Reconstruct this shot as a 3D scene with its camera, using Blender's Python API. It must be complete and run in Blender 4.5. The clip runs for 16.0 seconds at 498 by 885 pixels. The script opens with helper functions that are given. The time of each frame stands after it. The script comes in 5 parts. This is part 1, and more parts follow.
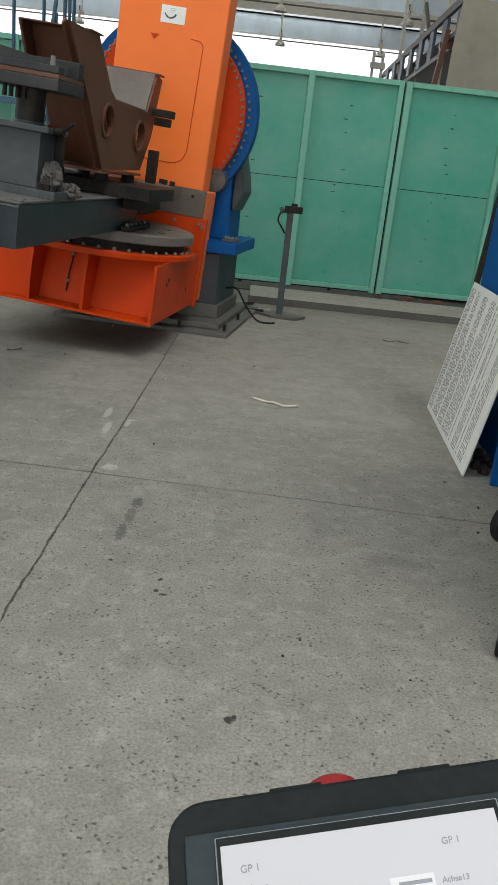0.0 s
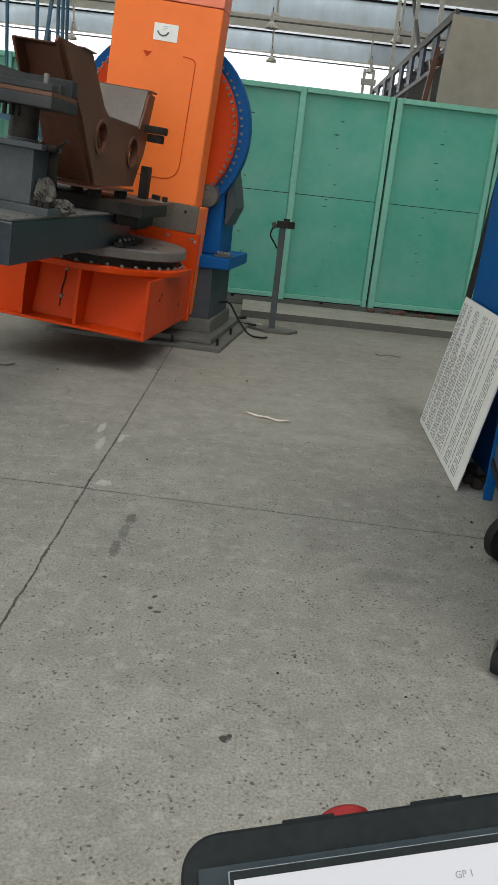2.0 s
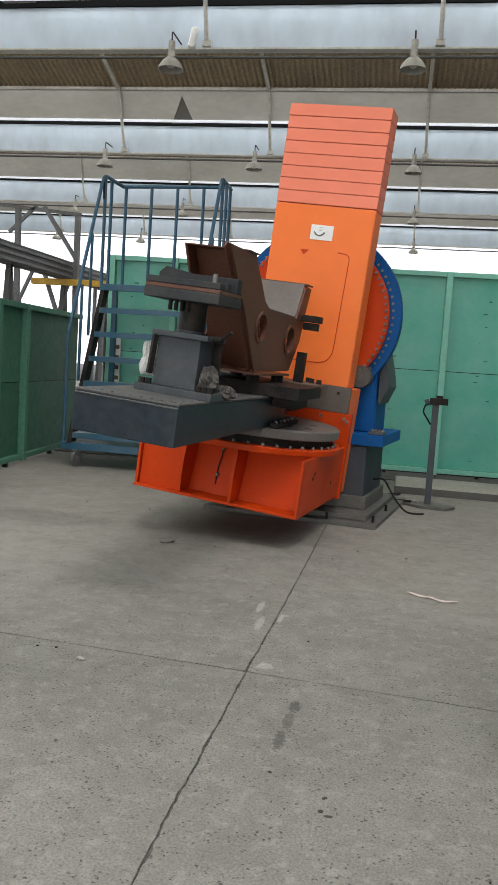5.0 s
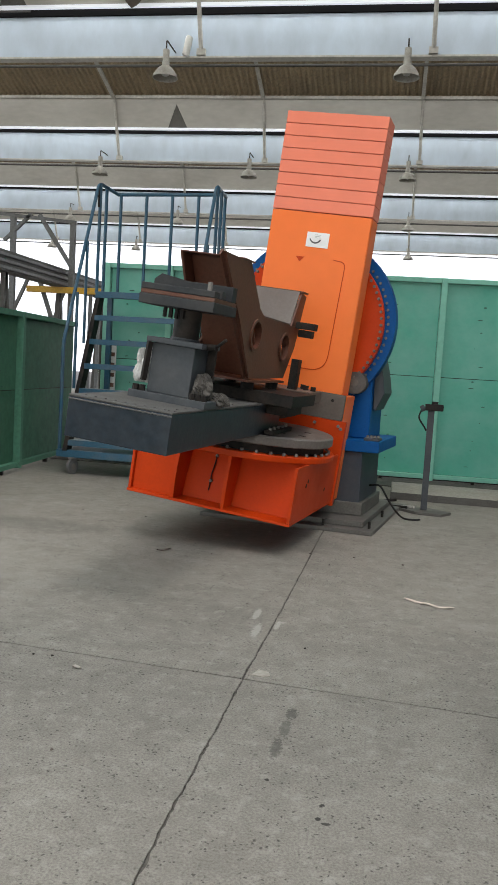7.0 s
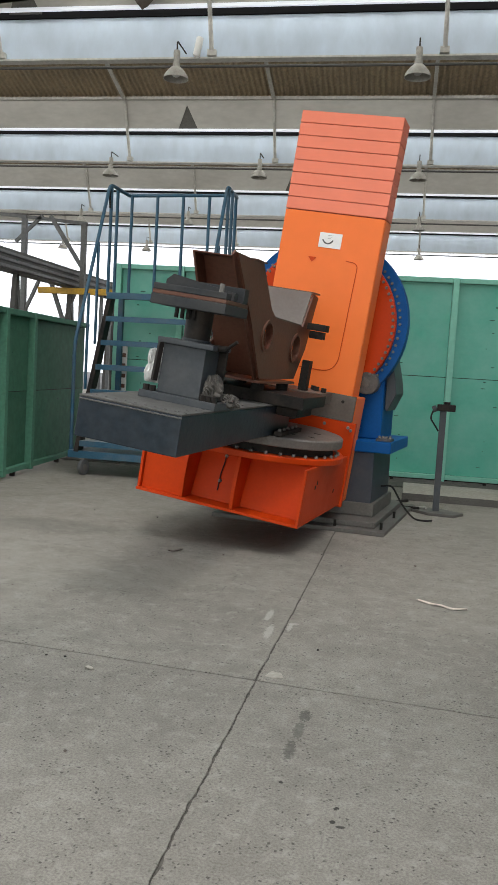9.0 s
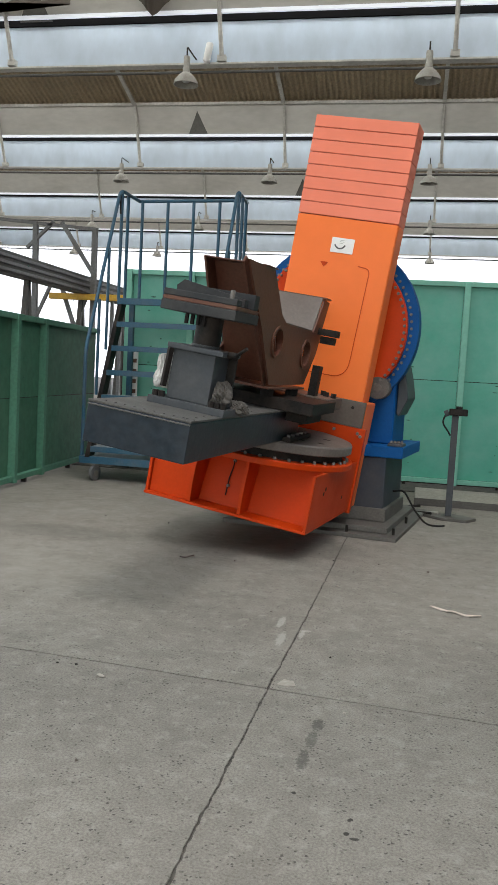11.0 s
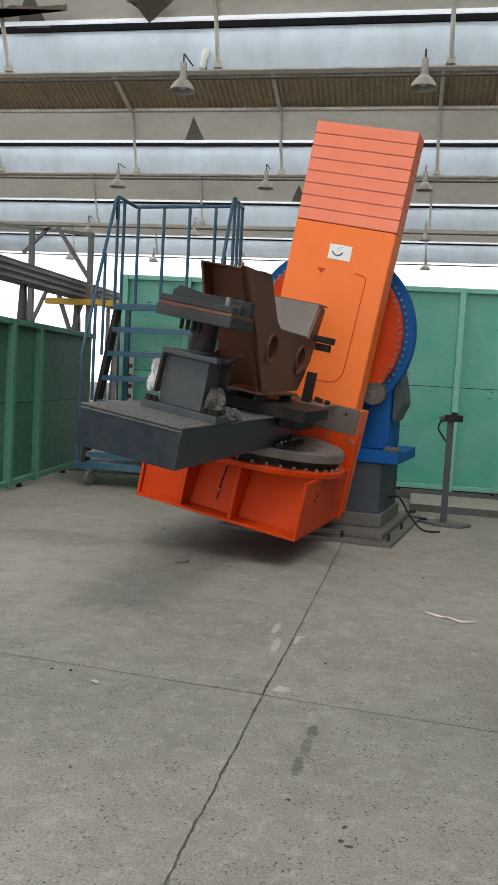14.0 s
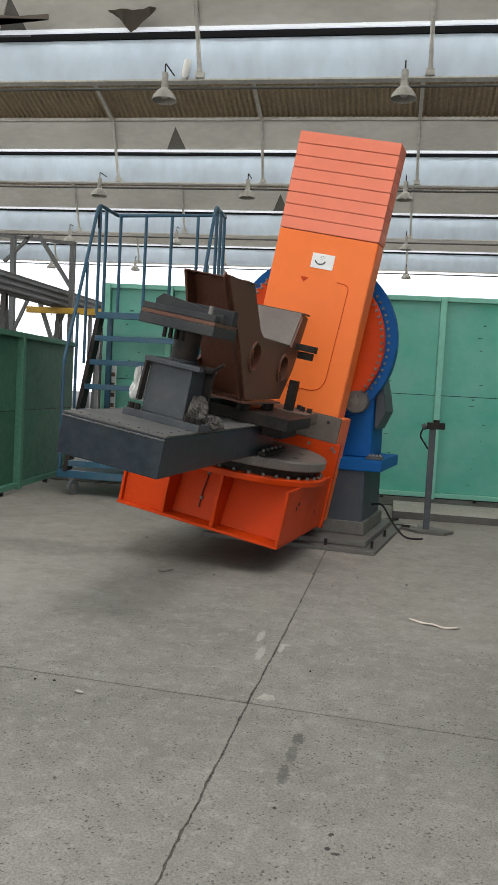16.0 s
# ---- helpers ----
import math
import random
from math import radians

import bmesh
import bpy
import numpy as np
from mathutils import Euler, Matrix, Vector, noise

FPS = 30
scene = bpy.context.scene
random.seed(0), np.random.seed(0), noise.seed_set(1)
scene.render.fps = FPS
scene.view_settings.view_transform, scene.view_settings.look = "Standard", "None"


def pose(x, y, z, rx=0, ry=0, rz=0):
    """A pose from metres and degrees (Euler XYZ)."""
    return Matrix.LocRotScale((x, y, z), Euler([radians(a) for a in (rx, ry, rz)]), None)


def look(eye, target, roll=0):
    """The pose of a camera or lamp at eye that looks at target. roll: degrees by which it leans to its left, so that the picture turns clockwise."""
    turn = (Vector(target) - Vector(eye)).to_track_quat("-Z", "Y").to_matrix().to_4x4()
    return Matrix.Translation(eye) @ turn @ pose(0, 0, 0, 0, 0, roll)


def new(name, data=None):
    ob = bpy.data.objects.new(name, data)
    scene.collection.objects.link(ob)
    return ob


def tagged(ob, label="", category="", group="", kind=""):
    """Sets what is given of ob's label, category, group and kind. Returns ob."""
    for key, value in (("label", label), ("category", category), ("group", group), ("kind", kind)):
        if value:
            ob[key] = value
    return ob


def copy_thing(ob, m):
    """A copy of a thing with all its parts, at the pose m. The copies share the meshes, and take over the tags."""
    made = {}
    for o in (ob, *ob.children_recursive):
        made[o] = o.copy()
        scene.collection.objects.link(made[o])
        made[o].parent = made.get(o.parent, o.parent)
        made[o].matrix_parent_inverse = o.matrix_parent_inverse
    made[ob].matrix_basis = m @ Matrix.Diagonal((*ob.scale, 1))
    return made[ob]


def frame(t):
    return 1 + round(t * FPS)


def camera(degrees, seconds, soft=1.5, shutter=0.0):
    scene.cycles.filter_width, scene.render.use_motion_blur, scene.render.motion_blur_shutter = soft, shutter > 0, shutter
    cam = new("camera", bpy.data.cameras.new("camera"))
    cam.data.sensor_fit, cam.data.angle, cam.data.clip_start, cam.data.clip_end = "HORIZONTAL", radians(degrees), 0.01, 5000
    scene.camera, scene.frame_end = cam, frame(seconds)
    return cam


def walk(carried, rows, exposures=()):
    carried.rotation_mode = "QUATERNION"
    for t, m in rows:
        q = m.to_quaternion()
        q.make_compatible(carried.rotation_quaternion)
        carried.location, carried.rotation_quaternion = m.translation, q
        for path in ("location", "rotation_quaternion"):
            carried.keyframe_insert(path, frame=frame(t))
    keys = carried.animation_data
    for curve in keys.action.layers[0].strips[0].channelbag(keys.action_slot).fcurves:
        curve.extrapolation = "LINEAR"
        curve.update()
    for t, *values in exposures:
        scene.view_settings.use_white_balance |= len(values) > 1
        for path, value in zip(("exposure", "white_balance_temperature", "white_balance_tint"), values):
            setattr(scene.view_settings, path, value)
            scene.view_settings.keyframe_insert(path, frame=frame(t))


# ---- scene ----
cam = camera(34.2, 16.0, soft=1.1)
PATH = [
    (0, pose(0.1008, -0.0758, 1.2940, 71.697, -5.971, 0.861)),
    (0.5, pose(0.1060, -0.0736, 1.3004, 71.731, -5.893, 0.444)),
    (1, pose(0.1052, -0.0768, 1.3034, 72.234, -5.873, 0.493)),
    (1.5, pose(0.1024, -0.0722, 1.2995, 72.583, -5.879, 0.385)),
    (2, pose(0.0950, -0.0739, 1.3046, 72.666, -5.950, 0.303)),
    (2.5, pose(0.0960, -0.0742, 1.3026, 72.758, -5.978, 0.262)),
    (3, pose(0.0932, -0.0732, 1.2967, 74.031, -5.320, 0.720)),
    (3.5, pose(0.0833, -0.0673, 1.2951, 77.182, -4.077, 3.872)),
    (4, pose(0.0467, -0.0317, 1.2945, 81.634, -3.701, 8.614)),
    (4.5, pose(0.0142, -0.0146, 1.2904, 83.837, -3.699, 10.342)),
    (7, pose(0.0172, -0.0130, 1.2899, 84.773, -3.432, 10.021)),
    (7.5, pose(0.0101, -0.0137, 1.2926, 84.811, -3.506, 9.942)),
    (8, pose(0.0059, -0.0052, 1.2890, 84.784, -3.468, 10.248)),
    (8.5, pose(0.0023, -0.0035, 1.2862, 84.776, -3.409, 10.539)),
    (9, pose(0.0043, -0.0055, 1.2894, 84.772, -3.338, 10.728)),
    (9.5, pose(0.0029, -0.0067, 1.2924, 84.801, -3.226, 11.117)),
    (12, pose(-0.0029, 0.0256, 1.2982, 85.208, -3.106, 11.500)),
    (12.5, pose(-0.0028, 0.0229, 1.2998, 85.263, -3.172, 11.402)),
    (13, pose(-0.0032, 0.0202, 1.2973, 85.326, -3.172, 11.340)),
    (13.5, pose(-0.0008, 0.0128, 1.3000, 85.364, -3.201, 11.276)),
    (14, pose(0.0002, 0.0145, 1.2979, 85.428, -3.232, 11.196)),
    (14.5, pose(0.0014, 0.0225, 1.2931, 85.517, -3.288, 11.111)),
    (15, pose(0.0008, 0.0178, 1.2941, 85.571, -3.285, 11.026)),
    (15.5, pose(-0.0090, 0.0179, 1.2928, 85.857, -3.250, 10.440)),
    (16, pose(-0.0055, 0.0106, 1.2937, 86.109, -3.099, 9.938)),
]
walk(cam, PATH, [(0, 0.04, 6500, 10), (3.0, 0.04, 6500, 10), (4.2, 0.16, 6500, 14), (16, 0.18, 6500, 14)])

# ---- world and light ----
world = bpy.data.worlds.new("sky")
scene.world = world
world.use_nodes = True
wn, wl = world.node_tree.nodes, world.node_tree.links
sky = wn.new("ShaderNodeTexSky")
sky.sky_type, sky.sun_disc = "NISHITA", False
sky.sun_elevation, sky.sun_rotation = radians(50), radians(150)
wl.new(sky.outputs[0], wn["Background"].inputs[0])
wn["Background"].inputs[1].default_value = 0.1

sun = new("sun", bpy.data.lights.new("sun", "SUN"))
sun.data.energy, sun.data.angle, sun.data.color = 0.8, radians(12), (1.0, 0.97, 0.92)
sun.matrix_world = look((0, 0, 30), (-6, 12, 0))

BAY = 6.125                       # distance between two roof beams
BEAMS = [6.125 * k for k in range(-2, 6)]
SKY_WHITE = (0.965, 1.0, 0.93)


def fill_strip(y, power):
    """An unseen fill lamp added in front of the beam at y to brighten it."""
    lamp = bpy.data.lights.new("beam_fill", "AREA")
    lamp.shape, lamp.size, lamp.size_y, lamp.energy, lamp.color = "RECTANGLE", 21.0, 0.5, power, SKY_WHITE
    ob = new("beam_fill", lamp)
    ob.matrix_world = pose(-7.0, y - 0.09, 7.0)


for beam_y in BEAMS:
    fill_strip(beam_y, 210.0)


def daylight(name, size_x, size_y, power, m):
    """A daylight-coloured rectangular lamp of that size."""
    lamp = bpy.data.lights.new(name, "AREA")
    lamp.shape, lamp.size, lamp.size_y, lamp.energy, lamp.color = "RECTANGLE", size_x, size_y, power, SKY_WHITE
    new(name, lamp).matrix_world = m


# added fill lamps over and behind the camera, and in an invented rear gate
ROOF_FILLS = [2.8, -3.3, -9.45]
for sky_y in ROOF_FILLS:
    daylight("roof_fill", 21.0, 2.4, 440.0, pose(-4.8, sky_y, 6.95))
# added unseen sloping fill lamps in the bays ahead, facing away from the camera
for sky_y in (8.2, 14.4, 20.5, 26.6):
    daylight("bay_fill", 24.0, 1.8, 290.0, look((-4.8, sky_y, 7.45), (-4.8, sky_y + 2.6, 4.5)))
daylight("side_opening_light", 26.0, 4.6, 500.0, look((-19.6, 3.5, 4.2), (0, 3.5, 2.5)))
daylight("rear_fill", 12.0, 4.6, 680.0, look((-2.8, -13.7, 2.6), (-1.6, 0, 2.3)))
opening = bpy.data.lights.new("far_opening_light", "AREA")
opening.shape, opening.size, opening.size_y, opening.energy, opening.color = "RECTANGLE", 34.0, 4.5, 700.0, SKY_WHITE
new("far_opening_light", opening).matrix_world = look((-4, 34.6, 3.4), (-4, 20, 2.6))
scene.view_settings.exposure = 0.0


# ---- materials ----
def nodes(name):
    m = bpy.data.materials.new(name)
    m.use_nodes = True
    return m, m.node_tree.nodes, m.node_tree.links, m.node_tree.nodes["Principled BSDF"]


def mat(name, color, rough=0.5, metal=0.0, grain=30.0, amount=0.12, stain=2.0, stain_amount=0.18, dirt=(0.12, 0.10, 0.08), dirt_level=0.66, bump=0.1, per_object=0.0, spec=0.5, stretch=(1, 1, 1)):
    """A worn surface: fine grain, broad stains that mix in dirt, uneven gloss and fine relief."""
    m, n, l, bsdf = nodes(name)
    co = n.new("ShaderNodeTexCoord")
    fine, broad = n.new("ShaderNodeTexNoise"), n.new("ShaderNodeTexNoise")
    fine.inputs["Scale"].default_value, fine.inputs["Detail"].default_value = grain, 6
    broad.inputs["Scale"].default_value, broad.inputs["Detail"].default_value, broad.inputs["Roughness"].default_value = stain, 8, 0.65
    scaled = n.new("ShaderNodeMapping")
    scaled.inputs["Scale"].default_value = stretch
    l.new(co.outputs["Object"], scaled.inputs["Vector"])
    for t in (fine, broad):
        l.new(scaled.outputs[0], t.inputs["Vector"])
    ramp = n.new("ShaderNodeMapRange")
    ramp.inputs[1].default_value, ramp.inputs[2].default_value = 0.3, 0.7
    ramp.inputs[3].default_value, ramp.inputs[4].default_value = 1 - amount, 1 + amount
    l.new(fine.outputs["Fac"], ramp.inputs[0])
    mul = n.new("ShaderNodeVectorMath")
    mul.operation = "SCALE"
    mul.inputs[0].default_value = color
    last = ramp.outputs[0]
    if per_object:
        info, obr, both = n.new("ShaderNodeObjectInfo"), n.new("ShaderNodeMapRange"), n.new("ShaderNodeMath")
        obr.inputs[3].default_value, obr.inputs[4].default_value = 1 - per_object, 1 + per_object
        l.new(info.outputs["Random"], obr.inputs[0])
        both.operation = "MULTIPLY"
        l.new(obr.outputs[0], both.inputs[0])
        l.new(last, both.inputs[1])
        last = both.outputs[0]
    l.new(last, mul.inputs["Scale"])
    level = n.new("ShaderNodeMapRange")
    level.inputs[1].default_value, level.inputs[2].default_value = dirt_level - 0.22, dirt_level + 0.12
    level.inputs[3].default_value, level.inputs[4].default_value = 0.0, stain_amount
    l.new(broad.outputs["Fac"], level.inputs[0])
    mix = n.new("ShaderNodeMix")
    mix.data_type = "RGBA"
    l.new(level.outputs[0], mix.inputs["Factor"])
    l.new(mul.outputs[0], mix.inputs["A"])
    mix.inputs["B"].default_value = (*dirt, 1)
    l.new(mix.outputs["Result"], bsdf.inputs["Base Color"])
    gloss = n.new("ShaderNodeMapRange")
    gloss.inputs[3].default_value, gloss.inputs[4].default_value = max(rough - 0.12, 0.05), min(rough + 0.15, 1)
    l.new(broad.outputs["Fac"], gloss.inputs[0])
    l.new(gloss.outputs[0], bsdf.inputs["Roughness"])
    bsdf.inputs["Metallic"].default_value = metal
    bsdf.inputs["Specular IOR Level"].default_value = spec
    if bump:
        b = n.new("ShaderNodeBump")
        b.inputs["Strength"].default_value, b.inputs["Distance"].default_value = bump, 0.01
        l.new(fine.outputs["Fac"], b.inputs["Height"])
        l.new(b.outputs[0], bsdf.inputs["Normal"])
    return m


def concrete_floor():
    m, n, l, bsdf = nodes("concrete_floor")
    co = n.new("ShaderNodeNewGeometry")

    def noise_tex(scale, detail=6, rough=0.6):
        t = n.new("ShaderNodeTexNoise")
        t.inputs["Scale"].default_value, t.inputs["Detail"].default_value, t.inputs["Roughness"].default_value = scale, detail, rough
        l.new(co.outputs["Position"], t.inputs["Vector"])
        return t.outputs["Fac"]

    def ranged(src, a, b, c, d):
        r = n.new("ShaderNodeMapRange")
        for i, v in enumerate((a, b, c, d)):
            r.inputs[i + 1].default_value = v
        l.new(src, r.inputs[0])
        return r.outputs[0]

    def math(op, a, b):
        r = n.new("ShaderNodeMath")
        r.operation = op
        for i, v in enumerate((a, b)):
            if isinstance(v, (int, float)):
                r.inputs[i].default_value = v
            else:
                l.new(v, r.inputs[i])
        return r.outputs[0]

    def mixed(fac, a, b):
        r = n.new("ShaderNodeMix")
        r.data_type = "RGBA"
        l.new(fac, r.inputs["Factor"])
        for key, v in (("A", a), ("B", b)):
            if isinstance(v, tuple):
                r.inputs[key].default_value = (*v, 1)
            else:
                l.new(v, r.inputs[key])
        return r.outputs["Result"]

    broad, middle, fine = noise_tex(0.55, 8), noise_tex(5, 8, 0.7), noise_tex(120, 5, 0.75)
    col = mixed(ranged(broad, 0.35, 0.68, 0, 1), (0.245, 0.230, 0.198), (0.338, 0.320, 0.280))
    col = mixed(ranged(middle, 0.42, 0.75, 0, 0.55), col, (0.165, 0.155, 0.132))
    col = mixed(ranged(fine, 0.41, 0.64, 0, 0.70), col, (0.115, 0.107, 0.09))
    col = mixed(ranged(noise_tex(16, 5, 0.75), 0.52, 0.70, 0, 0.38), col, (0.43, 0.42, 0.37))
    # pits: small dark specks, dense in some areas
    warp, bent = n.new("ShaderNodeTexNoise"), n.new("ShaderNodeMixRGB")
    warp.inputs["Scale"].default_value = 60
    l.new(co.outputs["Position"], warp.inputs["Vector"])
    bent.blend_type, bent.inputs[0].default_value = "ADD", 0.022
    l.new(co.outputs["Position"], bent.inputs[1])
    l.new(warp.outputs["Color"], bent.inputs[2])
    pit = n.new("ShaderNodeTexVoronoi")
    pit.inputs["Scale"].default_value = 17
    l.new(bent.outputs[0], pit.inputs["Vector"])
    near = ranged(math("ADD", pit.outputs["Distance"], math("MULTIPLY", noise_tex(23, 2), 0.22)), 0.07, 0.19, 1, 0)
    some = ranged(noise_tex(5, 4, 0.7), 0.47, 0.53, 0, 1)
    tiny = n.new("ShaderNodeTexVoronoi")
    tiny.inputs["Scale"].default_value = 55
    l.new(bent.outputs[0], tiny.inputs["Vector"])
    small = math("MULTIPLY", ranged(tiny.outputs["Distance"], 0.16, 0.30, 1, 0), ranged(noise_tex(11, 3), 0.44, 0.56, 0, 0.85))
    pits = math("MAXIMUM", math("MULTIPLY", near, some), small)
    col = mixed(math("MULTIPLY", pits, 0.93), col, (0.045, 0.041, 0.035))
    # oil and water marks of their own shape, and two broad darker patches by the positioner: x, y, radius x, radius y,
    # darkness
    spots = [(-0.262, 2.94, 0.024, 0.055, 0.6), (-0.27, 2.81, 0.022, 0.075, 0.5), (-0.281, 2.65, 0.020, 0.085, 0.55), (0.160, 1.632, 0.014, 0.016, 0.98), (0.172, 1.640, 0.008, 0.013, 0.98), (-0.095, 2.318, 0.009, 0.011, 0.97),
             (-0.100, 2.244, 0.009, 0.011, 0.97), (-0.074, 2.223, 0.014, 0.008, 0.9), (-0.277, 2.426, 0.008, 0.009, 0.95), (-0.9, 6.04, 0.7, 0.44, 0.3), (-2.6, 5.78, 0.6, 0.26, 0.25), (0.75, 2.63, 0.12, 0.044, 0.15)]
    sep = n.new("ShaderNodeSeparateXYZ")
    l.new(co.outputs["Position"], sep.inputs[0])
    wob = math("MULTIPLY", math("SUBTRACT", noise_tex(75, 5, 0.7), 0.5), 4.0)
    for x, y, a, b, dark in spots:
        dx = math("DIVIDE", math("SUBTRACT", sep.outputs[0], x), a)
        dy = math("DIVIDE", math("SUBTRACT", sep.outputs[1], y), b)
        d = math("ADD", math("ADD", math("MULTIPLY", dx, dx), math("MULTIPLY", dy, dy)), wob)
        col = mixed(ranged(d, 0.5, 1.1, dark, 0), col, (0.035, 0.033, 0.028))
    # pale plaster smears near the joint
    for x, y, a, b, light in [(-0.593, 4.13, 0.02, 0.10, 0.55), (-0.553, 3.86, 0.022, 0.11, 0.5), (-0.462, 3.97, 0.015, 0.07, 0.55), (-0.45, 4.03, 0.03, 0.0175, 0.45), (0.6, 4.3312, 0.35, 0.0875, 0.08), (0.95, 4.55, 0.22, 0.1925, 0.1)]:
        dx = math("DIVIDE", math("SUBTRACT", sep.outputs[0], x), a)
        dy = math("DIVIDE", math("SUBTRACT", sep.outputs[1], y), b)
        d = math("ADD", math("ADD", math("MULTIPLY", dx, dx), math("MULTIPLY", dy, dy)), wob)
        col = mixed(ranged(d, 0.7, 1.0, light, 0), col, (0.46, 0.44, 0.40))
    l.new(col, bsdf.inputs["Base Color"])
    l.new(ranged(middle, 0.3, 0.7, 0.72, 0.92), bsdf.inputs["Roughness"])
    bsdf.inputs["Specular IOR Level"].default_value = 0.35
    height = math("SUBTRACT", math("MULTIPLY", fine, 0.5), pits)
    bp = n.new("ShaderNodeBump")
    bp.inputs["Strength"].default_value, bp.inputs["Distance"].default_value = 0.25, 0.006
    l.new(height, bp.inputs["Height"])
    l.new(bp.outputs[0], bsdf.inputs["Normal"])
    return m


def glow(name, color, strength, base=None):
    m, n, l, bsdf = nodes(name)
    bsdf.inputs["Base Color"].default_value = (*(base or color), 1)
    bsdf.inputs["Emission Color"].default_value = (*color, 1)
    bsdf.inputs["Emission Strength"].default_value = strength
    return m


SKY_GAP = glow("sky_gap_glow", (0.75, 0.80, 0.84), 0.5)
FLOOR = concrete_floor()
JOINT = mat("joint_dirt", (0.065, 0.060, 0.050), 0.95, amount=0.5, dirt=(0.20, 0.185, 0.16), grain=45, stain=9, stain_amount=0.6)
ORANGE = mat("orange_paint", (0.90, 0.19, 0.036), 0.40, spec=0.3, grain=9, amount=0.02, stain=1.5, stain_amount=0.2, dirt=(0.62, 0.13, 0.03), bump=0.02)
COVER = mat("coral_cover", (0.84, 0.215, 0.12), 0.42, grain=9, amount=0.02, stain_amount=0.15, dirt=(0.55, 0.14, 0.08), bump=0.02)
# redder paint than the arm's, also darkened for the shade on shelf and disc
RED_ORANGE = mat("shaded_red_orange_paint", (0.55, 0.047, 0.003), 0.42, spec=0.16, grain=60, amount=0.04, stain=3, stain_amount=0.35, dirt=(0.34, 0.034, 0.004), bump=0.03)
BLUE = mat("blue_paint", (0.004, 0.080, 0.27), 0.45, spec=0.12, grain=50, amount=0.06, stain_amount=0.25, dirt=(0.01, 0.04, 0.13), bump=0.04)
LADDER = mat("ladder_blue", (0.020, 0.092, 0.155), 0.42, grain=60, amount=0.15, stain=5, stain_amount=0.4, dirt=(0.16, 0.16, 0.15), bump=0.06)
TREAD = mat("worn_tread", (0.17, 0.21, 0.24), 0.6, grain=60, amount=0.2, stain=6, stain_amount=0.5, dirt=(0.25, 0.23, 0.2), bump=0.2)
NAVY = mat("dark_navy_paint", (0.0115, 0.020, 0.029), 0.34, spec=0.3, grain=22, amount=0.3, stain=6, stain_amount=0.5, dirt=(0.050, 0.058, 0.067), dirt_level=0.6, bump=0.16)
TURNTABLE = mat("dusty_turntable_steel", (0.145, 0.128, 0.112), 0.5, grain=70, amount=0.15, stain=3, stain_amount=0.5, dirt=(0.075, 0.062, 0.055), bump=0.12)
TABLETOP = mat("dusty_steel_top", (0.088, 0.086, 0.080), 0.55, grain=70, amount=0.2, stain=4, stain_amount=0.55, dirt=(0.05, 0.048, 0.045), bump=0.15)
GREY = mat("grey_paint", (0.058, 0.065, 0.072), 0.45, spec=0.2, grain=50, amount=0.08, stain=3, stain_amount=0.3, dirt=(0.2, 0.19, 0.17), bump=0.05)
COLUMN = mat("slate_paint", (0.055, 0.075, 0.11), 0.5, spec=0.25, grain=40, amount=0.1, stain=2, stain_amount=0.45, dirt=(0.2, 0.18, 0.15), bump=0.05)
BASE = mat("oily_base_steel", (0.105, 0.10, 0.09), 0.6, grain=60, amount=0.2, stain=4, stain_amount=0.5, dirt=(0.05, 0.045, 0.04), bump=0.12)
HEAD = mat("dark_slate_steel", (0.030, 0.033, 0.036), 0.5, spec=0.2, grain=50, amount=0.15, stain=4, stain_amount=0.4, dirt=(0.10, 0.09, 0.08), bump=0.06)
PEDESTAL = mat("dark_slate_paint", (0.034, 0.046, 0.064), 0.5, spec=0.25, grain=40, amount=0.1, stain=2, stain_amount=0.45, dirt=(0.12, 0.11, 0.09), bump=0.05)
STEEL = mat("dull_steel", (0.20, 0.19, 0.172), 0.6, 0.25, grain=60, amount=0.15, stain=4, stain_amount=0.4, bump=0.08)
DARKSTEEL = mat("dark_steel", (0.015, 0.0138, 0.013), 0.55, 0.0, spec=0.15, grain=60, amount=0.25, stain=5, stain_amount=0.4, dirt=(0.11, 0.08, 0.06), bump=0.12)
RUST = mat("brown_primer_steel", (0.098, 0.034, 0.021), 0.42, 0.0, spec=0.35, grain=45, amount=0.2, stain=4, stain_amount=0.55, dirt=(0.15, 0.08, 0.05), dirt_level=0.58, bump=0.1)
DUSTY = mat("dusty_brown_plate", (0.135, 0.112, 0.094), 0.5, grain=50, amount=0.12, stain=3, stain_amount=0.6, dirt=(0.085, 0.06, 0.048), dirt_level=0.55, bump=0.1)
GREEN = mat("green_sheet_paint", (0.070, 0.40, 0.285), 0.36, grain=14, amount=0.05, stain=1.5, stain_amount=0.75, dirt=(0.21, 0.50, 0.41), dirt_level=0.56, bump=0.05, per_object=0.09, stretch=(0.9, 1, 1.0))
GREEN_FRAME = mat("green_frame_paint", (0.22, 0.56, 0.43), 0.5, grain=20, amount=0.06, stain=3, stain_amount=0.3, dirt=(0.22, 0.40, 0.32), bump=0.04)
SCUFF = mat("dark_green_scuff", (0.03, 0.115, 0.085), 0.6, grain=30, amount=0.2)
# side fence greens, with the shade on that fence put into the colour
SHADED_FRAME = mat("shaded_green_frame", (0.085, 0.24, 0.165), 0.7, grain=30, amount=0.12, spec=0.2)
